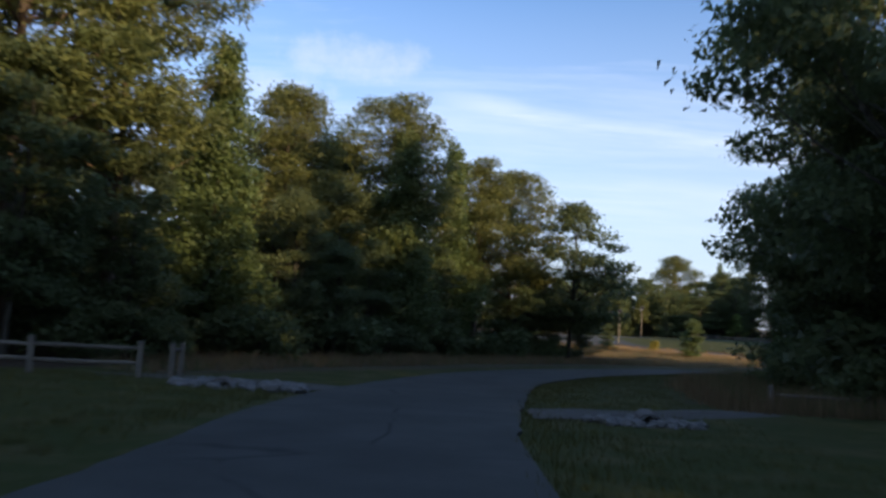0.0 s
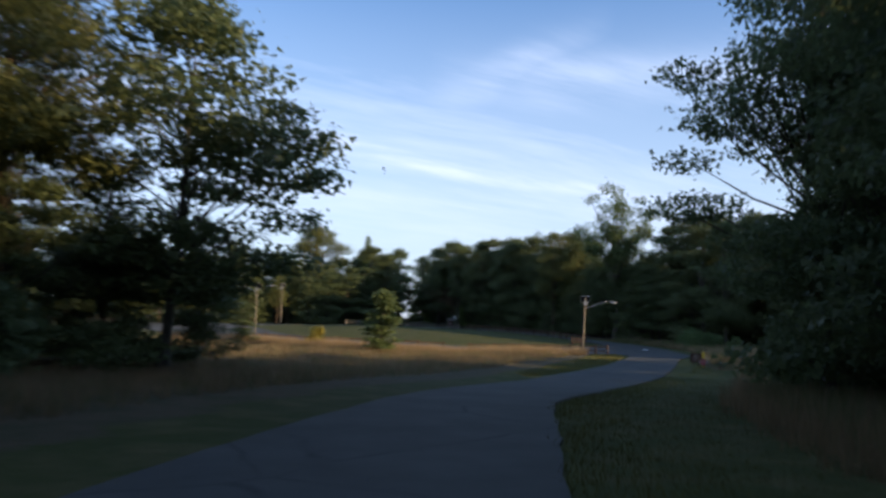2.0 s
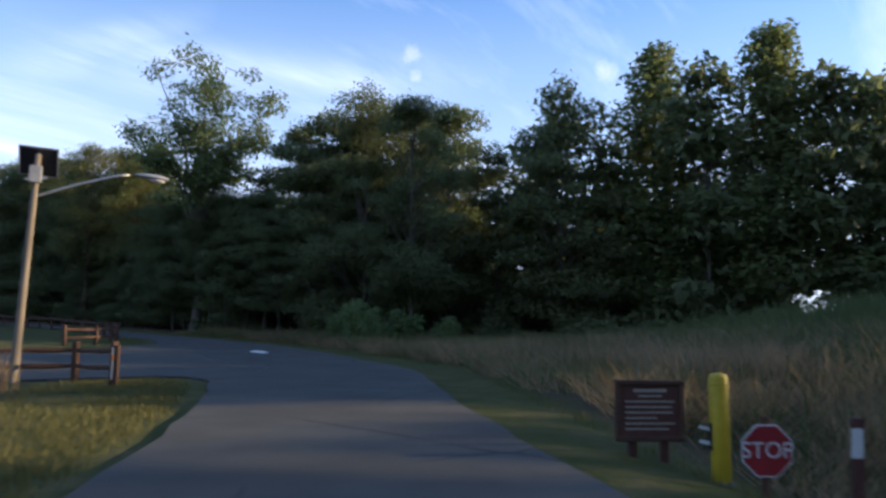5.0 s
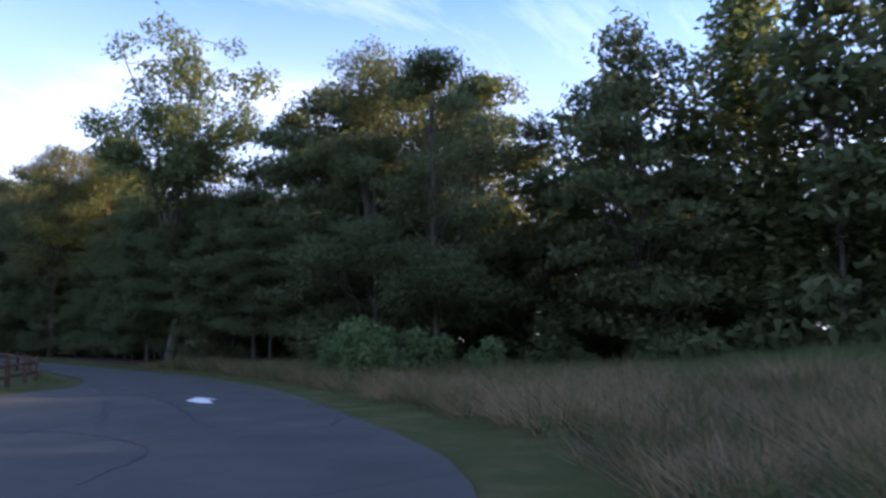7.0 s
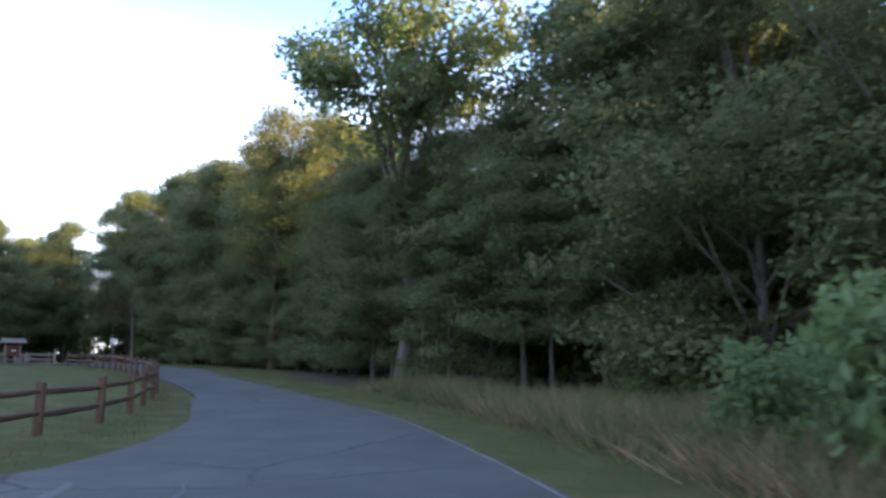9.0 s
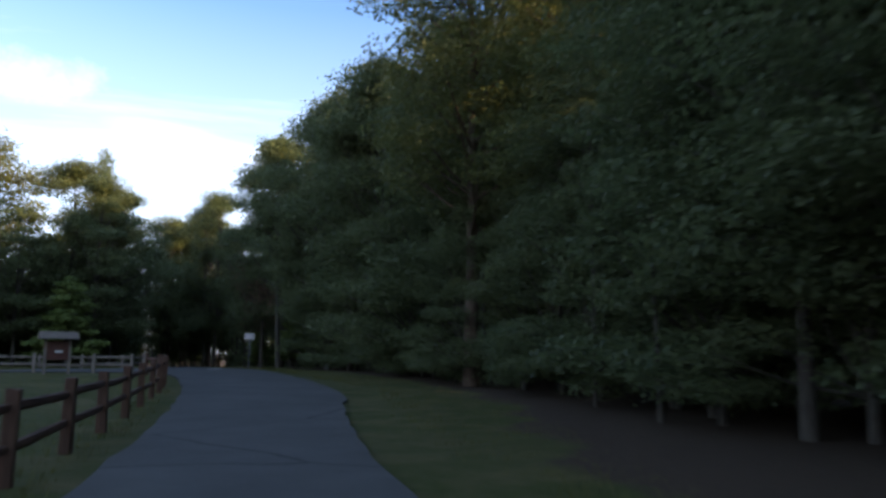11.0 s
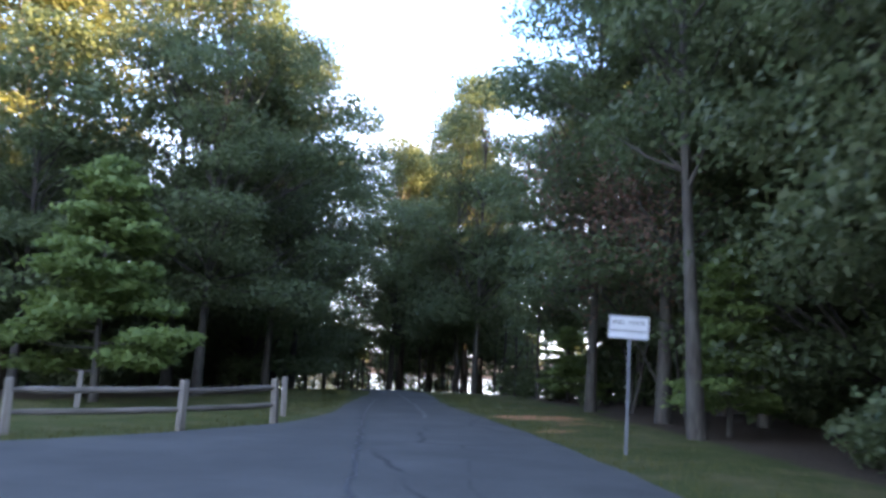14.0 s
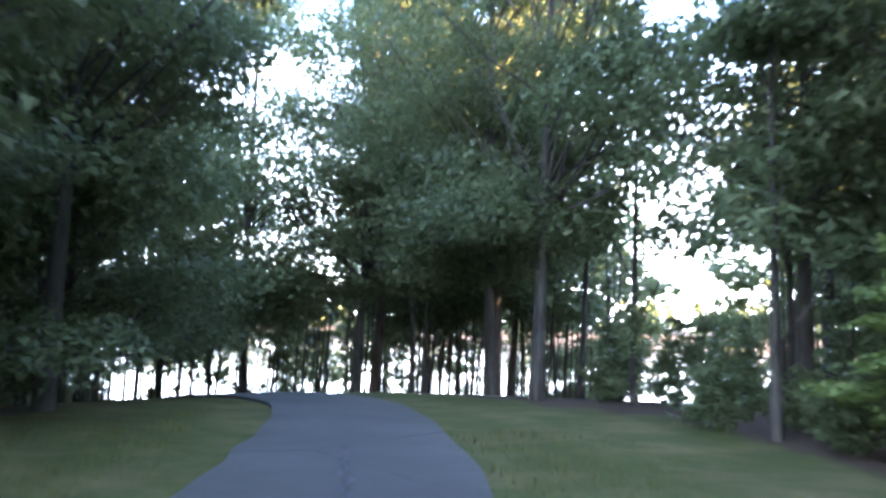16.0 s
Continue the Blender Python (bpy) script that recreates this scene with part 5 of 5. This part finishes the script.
FACE = -52       # the way the gate's signs are turned, to meet traffic


def stop_sign(x, y):
    root = new("stop_sign")
    root.matrix_basis = pose(x, y, h1(x, y), 0, 0, FACE)
    part("post", box_mesh("post", 0.07, 0.05, 0.86, WOOD_BROWN_POST, 0.008, base=True), root, "dark wooden post", pose(0, 0.04, 0))
    rim = part("panel", octagon("panel", 0.285, 0.01, SIGN_WHITE), root, "octagonal sign panel with white rim", pose(0, 0, 0.52))
    face = part("face", octagon("face", 0.268, 0.006, SIGN_RED), rim, "red sign face", pose(0, -0.007, 0))
    lettering("lettering", "STOP", 0.23, SIGN_WHITE, rim, pose(0, -0.013, 0, 90, 0, 0))
    tagged(root, "small red stop sign low on a gate post", "stop sign")


def yellow_post(x, y):
    root = new("gate_post")
    root.matrix_basis = pose(x, y, h1(x, y), 0, -1.0, FACE)
    zs = [0.0, 0.02, 1.18, 1.22, 1.24]
    part("body", tube_mesh("body", [([(0, 0, z) for z in zs], [0.105, 0.11, 0.11, 0.095, 0.05])], YELLOW, 16), root, "yellow painted steel post")
    part("collar", tube_mesh("collar", [([(0, 0, z) for z in (1.105, 1.11, 1.125, 1.13)], [0.111, 0.114, 0.114, 0.111])], YELLOW, 16), root)
    for z in (0.46, 0.62):
        part("hinge", box_mesh("hinge", 0.15, 0.05, 0.04, SIGN_WHITE, 0.008), root, "pale hinge lug", pose(-0.16, 0, z, 0, 14, 0))
    part("hinge_plate", box_mesh("hinge_plate", 0.03, 0.07, 0.30, SIGN_BLACK, 0.005), root, "black hinge plate", pose(-0.115, 0, 0.53))
    part("base_ring", tube_mesh("base_ring", [([(0, 0, z) for z in (-0.1, 0.03)], [0.15, 0.14])], STONE, 14), root, "concrete footing")
    tagged(root, "yellow steel gate post beside the stop sign", "gate post")


def notice_board(x, y):
    root = new("notice_board")
    root.matrix_basis = pose(x, y, h1(x, y), 0, 0, FACE + 4)
    for px in (-0.2, 0.2):
        part("leg", box_mesh("leg", 0.09, 0.09, 0.85, BOARD_BROWN, 0.01, base=True), root, "", pose(px, 0.05, -0.1))
    board = part("board", box_mesh("board", 0.80, 0.035, 0.66, BOARD_BROWN, 0.006), root, "dark brown painted board", pose(0, 0, 0.56))
    for sx, sz, px, pz in ((0.86, 0.06, 0, 0.335), (0.86, 0.06, 0, -0.335), (0.06, 0.61, 0.40, 0), (0.06, 0.61, -0.40, 0)):
        part("frame", box_mesh("frame", sx, 0.07, sz, WOOD_BROWN, 0.012), board, "", pose(px, -0.01, pz))
    widths = (0.42, 0.30, 0.62, 0.58, 0.60, 0.40, 0.62, 0.55)
    for i, w in enumerate(widths):
        part("text_line", box_mesh("text_line", w, 0.004, 0.022 if i else 0.04, BOARD_TEXT, 0), board, "faded unreadable line of text", pose(-0.31 + w / 2 if i > 1 else 0, -0.021, 0.24 - 0.065 * i))
    tagged(root, "dark brown notice board with faded lettering", "notice board")


def marker_post(x, y):
    root = new("marker_post")
    root.matrix_basis = pose(x, y, h1(x, y), 0, 1.5, FACE - 6)
    part("post", box_mesh("post", 0.12, 0.10, 1.22, BOARD_BROWN, 0.012, base=True), root, "dark wooden post")
    part("plate", box_mesh("plate", 0.13, 0.012, 0.32, SIGN_WHITE, 0.004), root, "white plate on the post", pose(-0.03, -0.058, 0.95))
    tagged(root, "short dark post with a white plate", "marker post")


def reflector_post(x, y):
    root = new("reflector_post")
    root.matrix_basis = pose(x, y, h1(x, y), 1, 1, FACE)
    part("post", box_mesh("post", 0.17, 0.14, 0.92, WOOD_BROWN_POST, 0.015, base=True), root, "brown wooden post")
    part("strip", box_mesh("strip", 0.035, 0.012, 0.72, SIGN_WHITE, 0.003), root, "pale reflective strip", pose(-0.03, -0.078, 0.52))
    part("reflector", box_mesh("reflector", 0.06, 0.014, 0.09, ORANGE, 0.003), root, "orange reflector", pose(-0.03, -0.086, 0.66))
    tagged(root, "brown fence-end post with an orange reflector", "marker post")


def kiosk(x, y):
    root = new("information_kiosk")
    root.matrix_basis = pose(x, y, h1(x, y), 0, 0, 14)
    for px in (-0.5, 0.5):
        part("post", box_mesh("post", 0.11, 0.11, 1.75, WOOD_GREY_POST, 0.01, base=True), root, "", pose(px, 0, -0.05))
    part("board", box_mesh("board", 1.0, 0.06, 0.85, BOARD_BROWN, 0.01), root, "dark board", pose(0, 0, 1.1))
    part("notice", box_mesh("notice", 0.32, 0.008, 0.10, SIGN_WHITE, 0), root, "small white notice", pose(0.05, -0.038, 1.05))
    bm = bmesh.new()
    vs = [bm.verts.new(v) for v in ((-0.8, -0.45, 1.62), (0.8, -0.45, 1.62), (0.8, 0.45, 1.62), (-0.8, 0.45, 1.62), (-0.8, 0, 1.95), (0.8, 0, 1.95))]
    for f in ((0, 1, 5, 4), (2, 3, 4, 5), (1, 2, 5), (3, 0, 4), (3, 2, 1, 0)):
        bm.faces.new([vs[i] for i in f])
    part("roof", from_bm("roof", bm, WOOD_GREY), root, "weathered gabled roof")
    tagged(root, "small roofed information kiosk on the grass", "kiosk")


state_sign()
notice_board(55.5, 93.6)
yellow_post(55.45, 92.75)
stop_sign(54.8, 92.12)
marker_post(55.95, 91.45)
reflector_post(56.75, 106.45)
kiosk(77.5, 179.6)
lone = new("wooden_post", post_mesh("wooden_post", 0.95, 0.14, WOOD_GREY_POST, 77))
lone.matrix_basis = pose(76.5, 205.2, h1(76.5, 205.2), 1, 2, 20)
tagged(lone, "single weathered grey post on the lawn", "post")


# ---------------------------------------------------------------- road marks, gravel, stones
def road_arrow(x, y, bearing, length, wide):
    out = [(-0.17, -0.5), (0.17, -0.5), (0.17, 0.02), (0.5, 0.02), (0.0, 0.5), (-0.5, 0.02), (-0.17, 0.02)]
    c, s = math.cos(radians(bearing)), math.sin(radians(bearing))
    bm = bmesh.new()
    vs = []
    for a, b in out:
        a, b = a * wide, b * length
        px, py = x + a * c - b * s, y + a * s + b * c
        vs.append(bm.verts.new((px, py, h1(px, py) + 0.040)))
    bm.faces.new(vs)
    bmesh.ops.triangulate(bm, faces=bm.faces[:])
    ob = new("road_arrow", from_bm("road_arrow", bm, WHITE_PAINT))
    tagged(ob, "white painted direction arrow on the asphalt", "road marking", "road arrows")


road_arrow(71.26, 117.5, -30, 2.3, 0.95)
road_arrow(85.5, 190.85, 12, 2.0, 0.95)


def tar_line(points, wide, seed, mat=None, name="tar_seam", label="dark tar-filled crack in the asphalt", group="road cracks"):
    rng = random.Random(seed)
    line = curve(points, 0.25)
    verts, faces = [], []
    for i, p in enumerate(line):
        d = line[min(i + 1, len(line) - 1)] - line[max(i - 1, 0)]
        n = np.array((-d[1], d[0])) / max(1e-6, np.hypot(*d))
        w = wide * rng.uniform(0.4, 1.3)
        o = rng.uniform(-0.06, 0.06) if mat is None else 0.0
        for k in (-1, 1):
            q = p + n * (o + k * w / 2)
            verts.append((q[0], q[1], h1(*q) + 0.037))
        if i:
            faces.append((2 * i - 2, 2 * i, 2 * i + 1, 2 * i - 1))
    me = mesh_of(name, verts, faces, mat or TAR)
    tagged(new(name, me), label, "road crack" if mat is None else "road edge", group)


TAR = plain("tar_filled_crack", (0.014, 0.014, 0.015), (0.03, 0.03, 0.031), 0.6, 0.0, 9.0, 0.2)
tar_line([(65.5, 113.2), (66.8, 115.3), (68.3, 117.6), (70.0, 120.5), (72.0, 124.8)], 0.13, 1)
tar_line([(67.2, 111.8), (67.9, 113.4), (70.0, 117.0), (71.6, 120.5), (73.2, 124.2)], 0.09, 2)
tar_line([(83.9, 190.6), (83.85, 196.8), (83.7, 207.3), (83.9, 216)], 0.05, 3)
tar_line([(82.6, 185.6), (82.4, 188.8), (82.5, 191.2)], 0.14, 4)
tar_line([(85.4, 206), (85.3, 213), (84.9, 222)], 0.10, 5)
tar_line([(62, 107.5), (64.5, 110), (65, 114), (63, 117)], 0.08, 6)


CHALKY = plain("chalky_edge_grit", (0.07, 0.069, 0.064), (0.20, 0.196, 0.185), 0.9, 0.0, 9.0, 0.4)
rim = [p for p in RIGHT if 114 < p[1] < 136]
tar_line([(p[0] - 0.07, p[1] + 0.03) for p in rim[::3]], 0.04, 8, CHALKY, "pale_road_edge", "thin pale worn line along the asphalt edge", "")


def gravel_patch(outline, seed, label):
    p = curve(outline + [outline[0]], 0.8)
    rng = random.Random(seed)
    cx, cy = p.mean(0)
    bm = bmesh.new()
    rings = []
    for q in (1.0, 0.66, 0.33):
        ring = []
        for x, y in p[:-1]:
            a, b = cx + (x - cx) * q, cy + (y - cy) * q
            ring.append(bm.verts.new((a, b, h1(a, b) + (0.015 if q == 1.0 else 0.06 + rng.uniform(-0.02, 0.02)))))
        rings.append(ring)
    mid_v = bm.verts.new((cx, cy, h1(cx, cy) + 0.07))
    n = len(rings[0])
    for a, b in zip(rings[:-1], rings[1:]):
        for i in range(n):
            bm.faces.new((a[i], a[(i + 1) % n], b[(i + 1) % n], b[i]))
    for i in range(n):
        bm.faces.new((rings[-1][i], rings[-1][(i + 1) % n], mid_v))
    bmesh.ops.recalc_face_normals(bm, faces=bm.faces[:])
    tagged(new("gravel_track", from_bm("gravel_track", bm, GRAVEL)), label, "gravel", kind="structure")


gravel_patch([(-3.0, 24.6), (-5.5, 25.2), (-8.6, 25.4), (-11, 24.6), (-9, 23.4), (-6, 22.6), (-3.2, 22.2)], 1, "pale gravel track joining the road")
gravel_patch([(2.2, 17.0), (4, 17.9), (7, 19.6), (10, 22.4), (9, 23.6), (6, 21.4), (3.6, 20.2), (2.4, 20.0)], 2, "pale gravel track crossing a culvert")


def stone_mesh(seed):
    rng = random.Random(seed)
    bm = bmesh.new()
    bmesh.ops.create_icosphere(bm, subdivisions=1, radius=1.0)
    for v in bm.verts:
        v.co = Vector((v.co.x * rng.uniform(0.7, 1.2), v.co.y * rng.uniform(0.7, 1.2), v.co.z * rng.uniform(0.45, 0.8)))
    return from_bm("stone", bm, STONE)


def stones(places, count, rx, ry, sizes, seed, label):
    rng = random.Random(seed)
    root = new("riprap_stones")
    cx, cy = places
    root.matrix_basis = pose(cx, cy, h1(cx, cy))
    kinds = [stone_mesh(seed + i) for i in range(6)]
    for i in range(count):
        a, r = rng.uniform(0, 6.28), math.sqrt(rng.uniform(0, 1))
        px, py = rx * r * math.cos(a), ry * r * math.sin(a)
        s = rng.uniform(*sizes)
        z = h1(cx + px, cy + py) - h1(cx, cy) + s * 0.25
        part("stone", kinds[i % 6], root, "", pose(px, py, z, rng.uniform(-20, 20), rng.uniform(-20, 20), rng.uniform(0, 360)) @ Matrix.Diagonal((s, s, s, 1)))
    tagged(root, label, "stones")


stones((-5.4, 21.6), 70, 2.0, 1.2, (0.10, 0.28), 5, "heap of pale broken stones beside the road")
stones((4.6, 17.0), 42, 1.4, 0.9, (0.08, 0.22), 15, "pale stones round a culvert mouth")
stones((53.6, 111.2), 26, 1.2, 0.7, (0.06, 0.17), 25, "pale stones in grass by the lamp pole")


def culvert(x, y, yaw, label):
    root = new("culvert_pipe")
    root.matrix_basis = pose(x, y, h1(x, y) - 0.02, 0, 0, yaw)
    verts, faces, n, s = [], [], 14, 18
    for i in range(n):
        r = 0.27 + (0.012 if i % 2 else 0)
        for j in range(s):
            th = 2 * math.pi * j / s
            verts.append((r * math.cos(th), i * 0.08, r * math.sin(th) * 0.8 + 0.06))
    m0 = len(verts)
    for i in range(n):
        for j in range(s):
            th = 2 * math.pi * j / s
            verts.append((0.245 * math.cos(th), i * 0.08, 0.245 * math.sin(th) * 0.8 + 0.06))
    for i in range(n - 1):
        for j in range(s):
            k = (j + 1) % s
            faces.append((i * s + j, i * s + k, (i + 1) * s + k, (i + 1) * s + j))
            faces.append((m0 + i * s + k, m0 + i * s + j, m0 + (i + 1) * s + j, m0 + (i + 1) * s + k))
    for j in range(s):
        k = (j + 1) % s
        faces.append((j, m0 + j, m0 + k, k))
    part("pipe", mesh_of("pipe", verts, faces, PIPE), root, "corrugated metal pipe")
    tagged(root, label, "culvert")


culvert(4.6, 16.8, -8, "dark culvert pipe mouth among pale stones")
culvert(-5.6, 20.7, 10, "dark culvert pipe mouth under a stone heap")



# ---------------------------------------------------------------- grasses
def blades(name, outline, tufts, per, h0, h2, wide, mat, seed, label, spread=0.18, clear=0.0, lean=0.3, holes=None):
    """Tall grass as tufts of narrow bent blades."""
    rng = np.random.default_rng(seed)
    p = np.array(outline, float)
    lo, hi = p.min(0), p.max(0)
    xs, ys = [], []
    while len(xs) < tufts:
        x, y = rng.uniform(lo[0], hi[0], 4000), rng.uniform(lo[1], hi[1], 4000)
        ok = inside(x, y, p)
        ok &= ~(inside(x, y, OUTER) & ~inside(x, y, ISLAND))
        if clear:
            near = np.minimum(np.minimum(far_from(x, y, RIGHT), far_from(x, y, LEFT)), np.minimum(far_from(x, y, WEST), far_from(x, y, ISLAND)))
            ok &= near > clear
        pat = np.sin(x * 2.1 + 1.7 * np.sin(y * 0.9)) * np.sin(y * 1.9 + 1.3 * np.sin(x * 0.8)) if holes else np.zeros(len(x))
        ok &= pat > (-1 if not holes else holes) - rng.uniform(0, 0.3, len(x))
        xs += x[ok].tolist()
        ys += y[ok].tolist()
    x, y = np.array(xs[:tufts]), np.array(ys[:tufts])
    hz = height(x, y)
    patch = 0.5 + 0.5 * np.sin(x * 1.15 + 2.1 * np.sin(y * 0.61)) * np.sin(y * 1.2 + 1.7 * np.sin(x * 0.57))
    th_ = h0 + (h2 - h0) * np.clip(0.65 * patch + rng.normal(0.2, 0.22, tufts), 0, 1.15)
    n = tufts * per
    sx, sy = rng.normal(0, spread, n), rng.normal(0, spread, n)
    bx, by = np.repeat(x, per) + sx, np.repeat(y, per) + sy
    bz = np.repeat(hz, per)
    hh = np.repeat(th_, per) * rng.uniform(0.55, 1.1, n)
    an = rng.uniform(0, 2 * math.pi, n)
    dx, dy = np.cos(an), np.sin(an)
    ln = hh * rng.uniform(0.05, lean, n)
    la = np.arctan2(sy, sx) + rng.normal(0, 0.7, n)
    w = wide * rng.uniform(0.6, 1.4, n)
    a = np.stack([bx - dx * w / 2, by - dy * w / 2, bz - 0.04], 1)
    b = np.stack([bx + dx * w / 2, by + dy * w / 2, bz - 0.04], 1)
    c = np.stack([bx + np.cos(la) * ln, by + np.sin(la) * ln, bz + hh], 1)
    ob = new(name, quads(name, np.stack([a, b, c], 1), mat))
    return tagged(ob, label, "grass", kind="stuff")


VERGE = [(50, 82), (56, 91), (62, 98.5), (67.5, 103.2), (71.5, 108.5), (75.5, 114.5), (78.8, 121), (81.5, 127.5), (83.4, 134), (85.2, 142), (88, 142), (88, 126), (86, 116), (79, 105), (71, 96), (62, 87), (54, 79)]
blades("tall_dry_grass", VERGE, 1700, 24, 0.25, 0.95, 0.026, BLADE_DRY, 1, "tall dry tan grass on the bank", 0.27, 2.0, 2.2, 0.1)
blades("straw_grass", [(50, 82), (56, 91), (62, 98.5), (67.5, 103.2), (71.5, 108.5), (75.5, 114.5), (78.6, 120.6), (83, 122), (86, 118), (79, 105), (71, 96), (62, 87), (54, 79)], 800, 30, 0.35, 0.95, 0.024, BLADE_STRAW, 41, "pale straw-coloured tufts leaning on the bank", 0.26, 2.3, 2.4, 0.35)
blades("straw_grass", [(52, 84), (58, 90.5), (64, 97), (68, 100), (66, 96), (60, 88), (54, 81)], 700, 16, 0.4, 1.0, 0.024, BLADE_STRAW, 42, "pale straw-coloured tufts at the foot of the hill", 0.22, 2.6, 1.2, 0.0)
blades("tall_green_grass", VERGE, 4600, 9, 0.25, 0.9, 0.040, BLADE_GREEN, 17, "green weeds among the dry grass", 0.16, 1.8, 1.6)
blades("tall_green_grass", [(56, 84), (64, 93), (72, 102), (80, 113), (86, 120), (92, 112), (98, 100), (96, 84), (80, 72), (58, 68), (50, 76)], 7500, 9, 0.5, 1.1, 0.026, BLADE_GREEN, 2, "tall green grass over the hill", 0.16, 4.5, 0.8)
blades("tall_green_grass", [(9, 24), (12, 38), (19, 53), (29, 64.5), (41, 75), (51, 84), (60, 72), (46, 64), (30, 52), (20, 38), (14, 22)], 5600, 8, 0.4, 1.0, 0.026, BLADE_GREEN, 3, "tall dark grass beneath the trees", 0.2, 2.0)
blades("tall_dry_grass", [(8, 22), (11, 38), (18, 53), (27, 63.5), (39, 74), (49, 83), (55, 79), (44, 68), (30, 55), (20, 40), (14, 22)], 4600, 10, 0.4, 1.0, 0.024, BLADE_DRY, 7, "dry tan grass on the verge", 0.2, 1.7)
FIELD = [(-10, 25), (-6, 34), (-3, 41), (1, 49), (6, 58.5), (14, 70), (22, 79), (32, 88.5), (42, 96.5), (49, 102.5), (54, 108.5), (45, 112.6), (33, 118.5), (22, 125), (10, 120), (6, 95), (-1, 66), (-8, 48), (-13, 30)]
blades("tall_dry_grass", FIELD, 10000, 8, 0.3, 0.75, 0.024, BLADE_DRY, 4, "dry tan meadow grass beside the road", 0.15, 2.2, 0.8)
blades("meadow_grass", FIELD, 5000, 7, 0.25, 0.55, 0.024, BLADE_GREEN, 5, "green grass among the dry meadow", 0.2, 1.4, 0.4)
# Paler blades for the sunlit band: part of its light is in the colour.
blades("straw_grass", [(18, 124.5), (24, 122.5), (32, 117.4), (41, 113.4), (50, 109.6), (55, 107.4), (53, 105.2), (46, 107.8), (38, 111.6), (30, 115.6), (20, 121)], 2600, 12, 0.55, 1.05, 0.028, BLADE_STRAW, 23, "tall grass along the field's edge, pale straw to look sunlit", 0.16, 1.0, 0.7)


def beside(line, lo, hi, inner, outer):
    """An outline that runs along a road edge, between two offsets from it."""
    pts = [p for p in line if lo <= p[1] <= hi]
    way = [(b[0] - a[0], b[1] - a[1]) for a, b in zip(pts[:-1], pts[1:])] or [(0, 1)]
    way.append(way[-1])
    side = [(d[1] / math.hypot(*d), -d[0] / math.hypot(*d)) for d in way]
    one = [(p[0] + n[0] * inner, p[1] + n[1] * inner) for p, n in zip(pts, side)]
    two = [(p[0] + n[0] * outer, p[1] + n[1] * outer) for p, n in zip(pts, side)]
    return one + two[::-1]


blades("lawn_grass", beside(RIGHT, 6, 84, -0.1, 5.0), 8500, 6, 0.05, 0.15, 0.018, BLADE_LAWN, 31, "short grass along the road's edge", 0.12, 0.0, 0.7)
blades("lawn_grass", [(-4.4, 6), (-3.6, 24), (-10, 25), (-16, 20), (-15, 8)], 4200, 6, 0.06, 0.2, 0.018, BLADE_LAWN, 33, "rough short grass beside the road", 0.13, 0.1, 0.7)
LAWN_R = [(84.4, 150), (86, 157), (88, 165), (88.6, 185), (88, 196), (87.4, 203), (87, 215), (86.4, 224), (89, 226), (90.6, 214), (91, 196), (91.4, 172), (89.4, 158), (86, 148)]
blades("lawn_grass", LAWN_R, 2800, 6, 0.05, 0.14, 0.016, BLADE_LAWN, 8, "short grass on the verge", 0.12, 0.15, 0.6)
LAWN_L = [(70, 192), (78, 197), (81.5, 202), (82.6, 210), (82.8, 220), (82, 228), (79.5, 224), (79, 214), (75, 208), (70, 204)]
blades("lawn_grass", LAWN_L, 2800, 6, 0.05, 0.14, 0.016, BLADE_LAWN, 9, "short grass behind the fence", 0.12, 0.15, 0.6)
LAWN_I = [(66, 124), (71, 126.6), (74, 130), (77, 138), (79.4, 147), (81.6, 164), (82, 178), (79, 182), (76, 181), (77, 164), (74, 146), (68, 132), (62, 125)]
blades("lawn_grass", LAWN_I, 2800, 6, 0.04, 0.12, 0.016, BLADE_LAWN, 10, "short mown grass on the island", 0.12, 0.1, 0.6)
LAWN_B = [(46, 84.5), (54, 92), (60, 97.8), (66, 102.5), (70.5, 108), (74, 113.5), (78, 121), (81, 129), (82.6, 137), (84.8, 149), (86, 148), (84, 136), (81.8, 127), (78, 118), (72, 107.5), (66, 100.5), (56, 91), (48, 83)]
blades("lawn_grass", LAWN_B, 2800, 6, 0.05, 0.15, 0.016, BLADE_LAWN, 11, "short grass strip along the road", 0.12, 0.12, 0.6)
blades("lawn_grass", [(33, 84), (38, 87.5), (45.5, 93.2), (51, 98), (55, 101.8), (59, 107), (57, 109), (52, 103), (44, 96), (34, 87)], 5000, 7, 0.05, 0.15, 0.016, BLADE_LAWN, 12, "short grass at the road fork", 0.12, 0.12, 0.6)
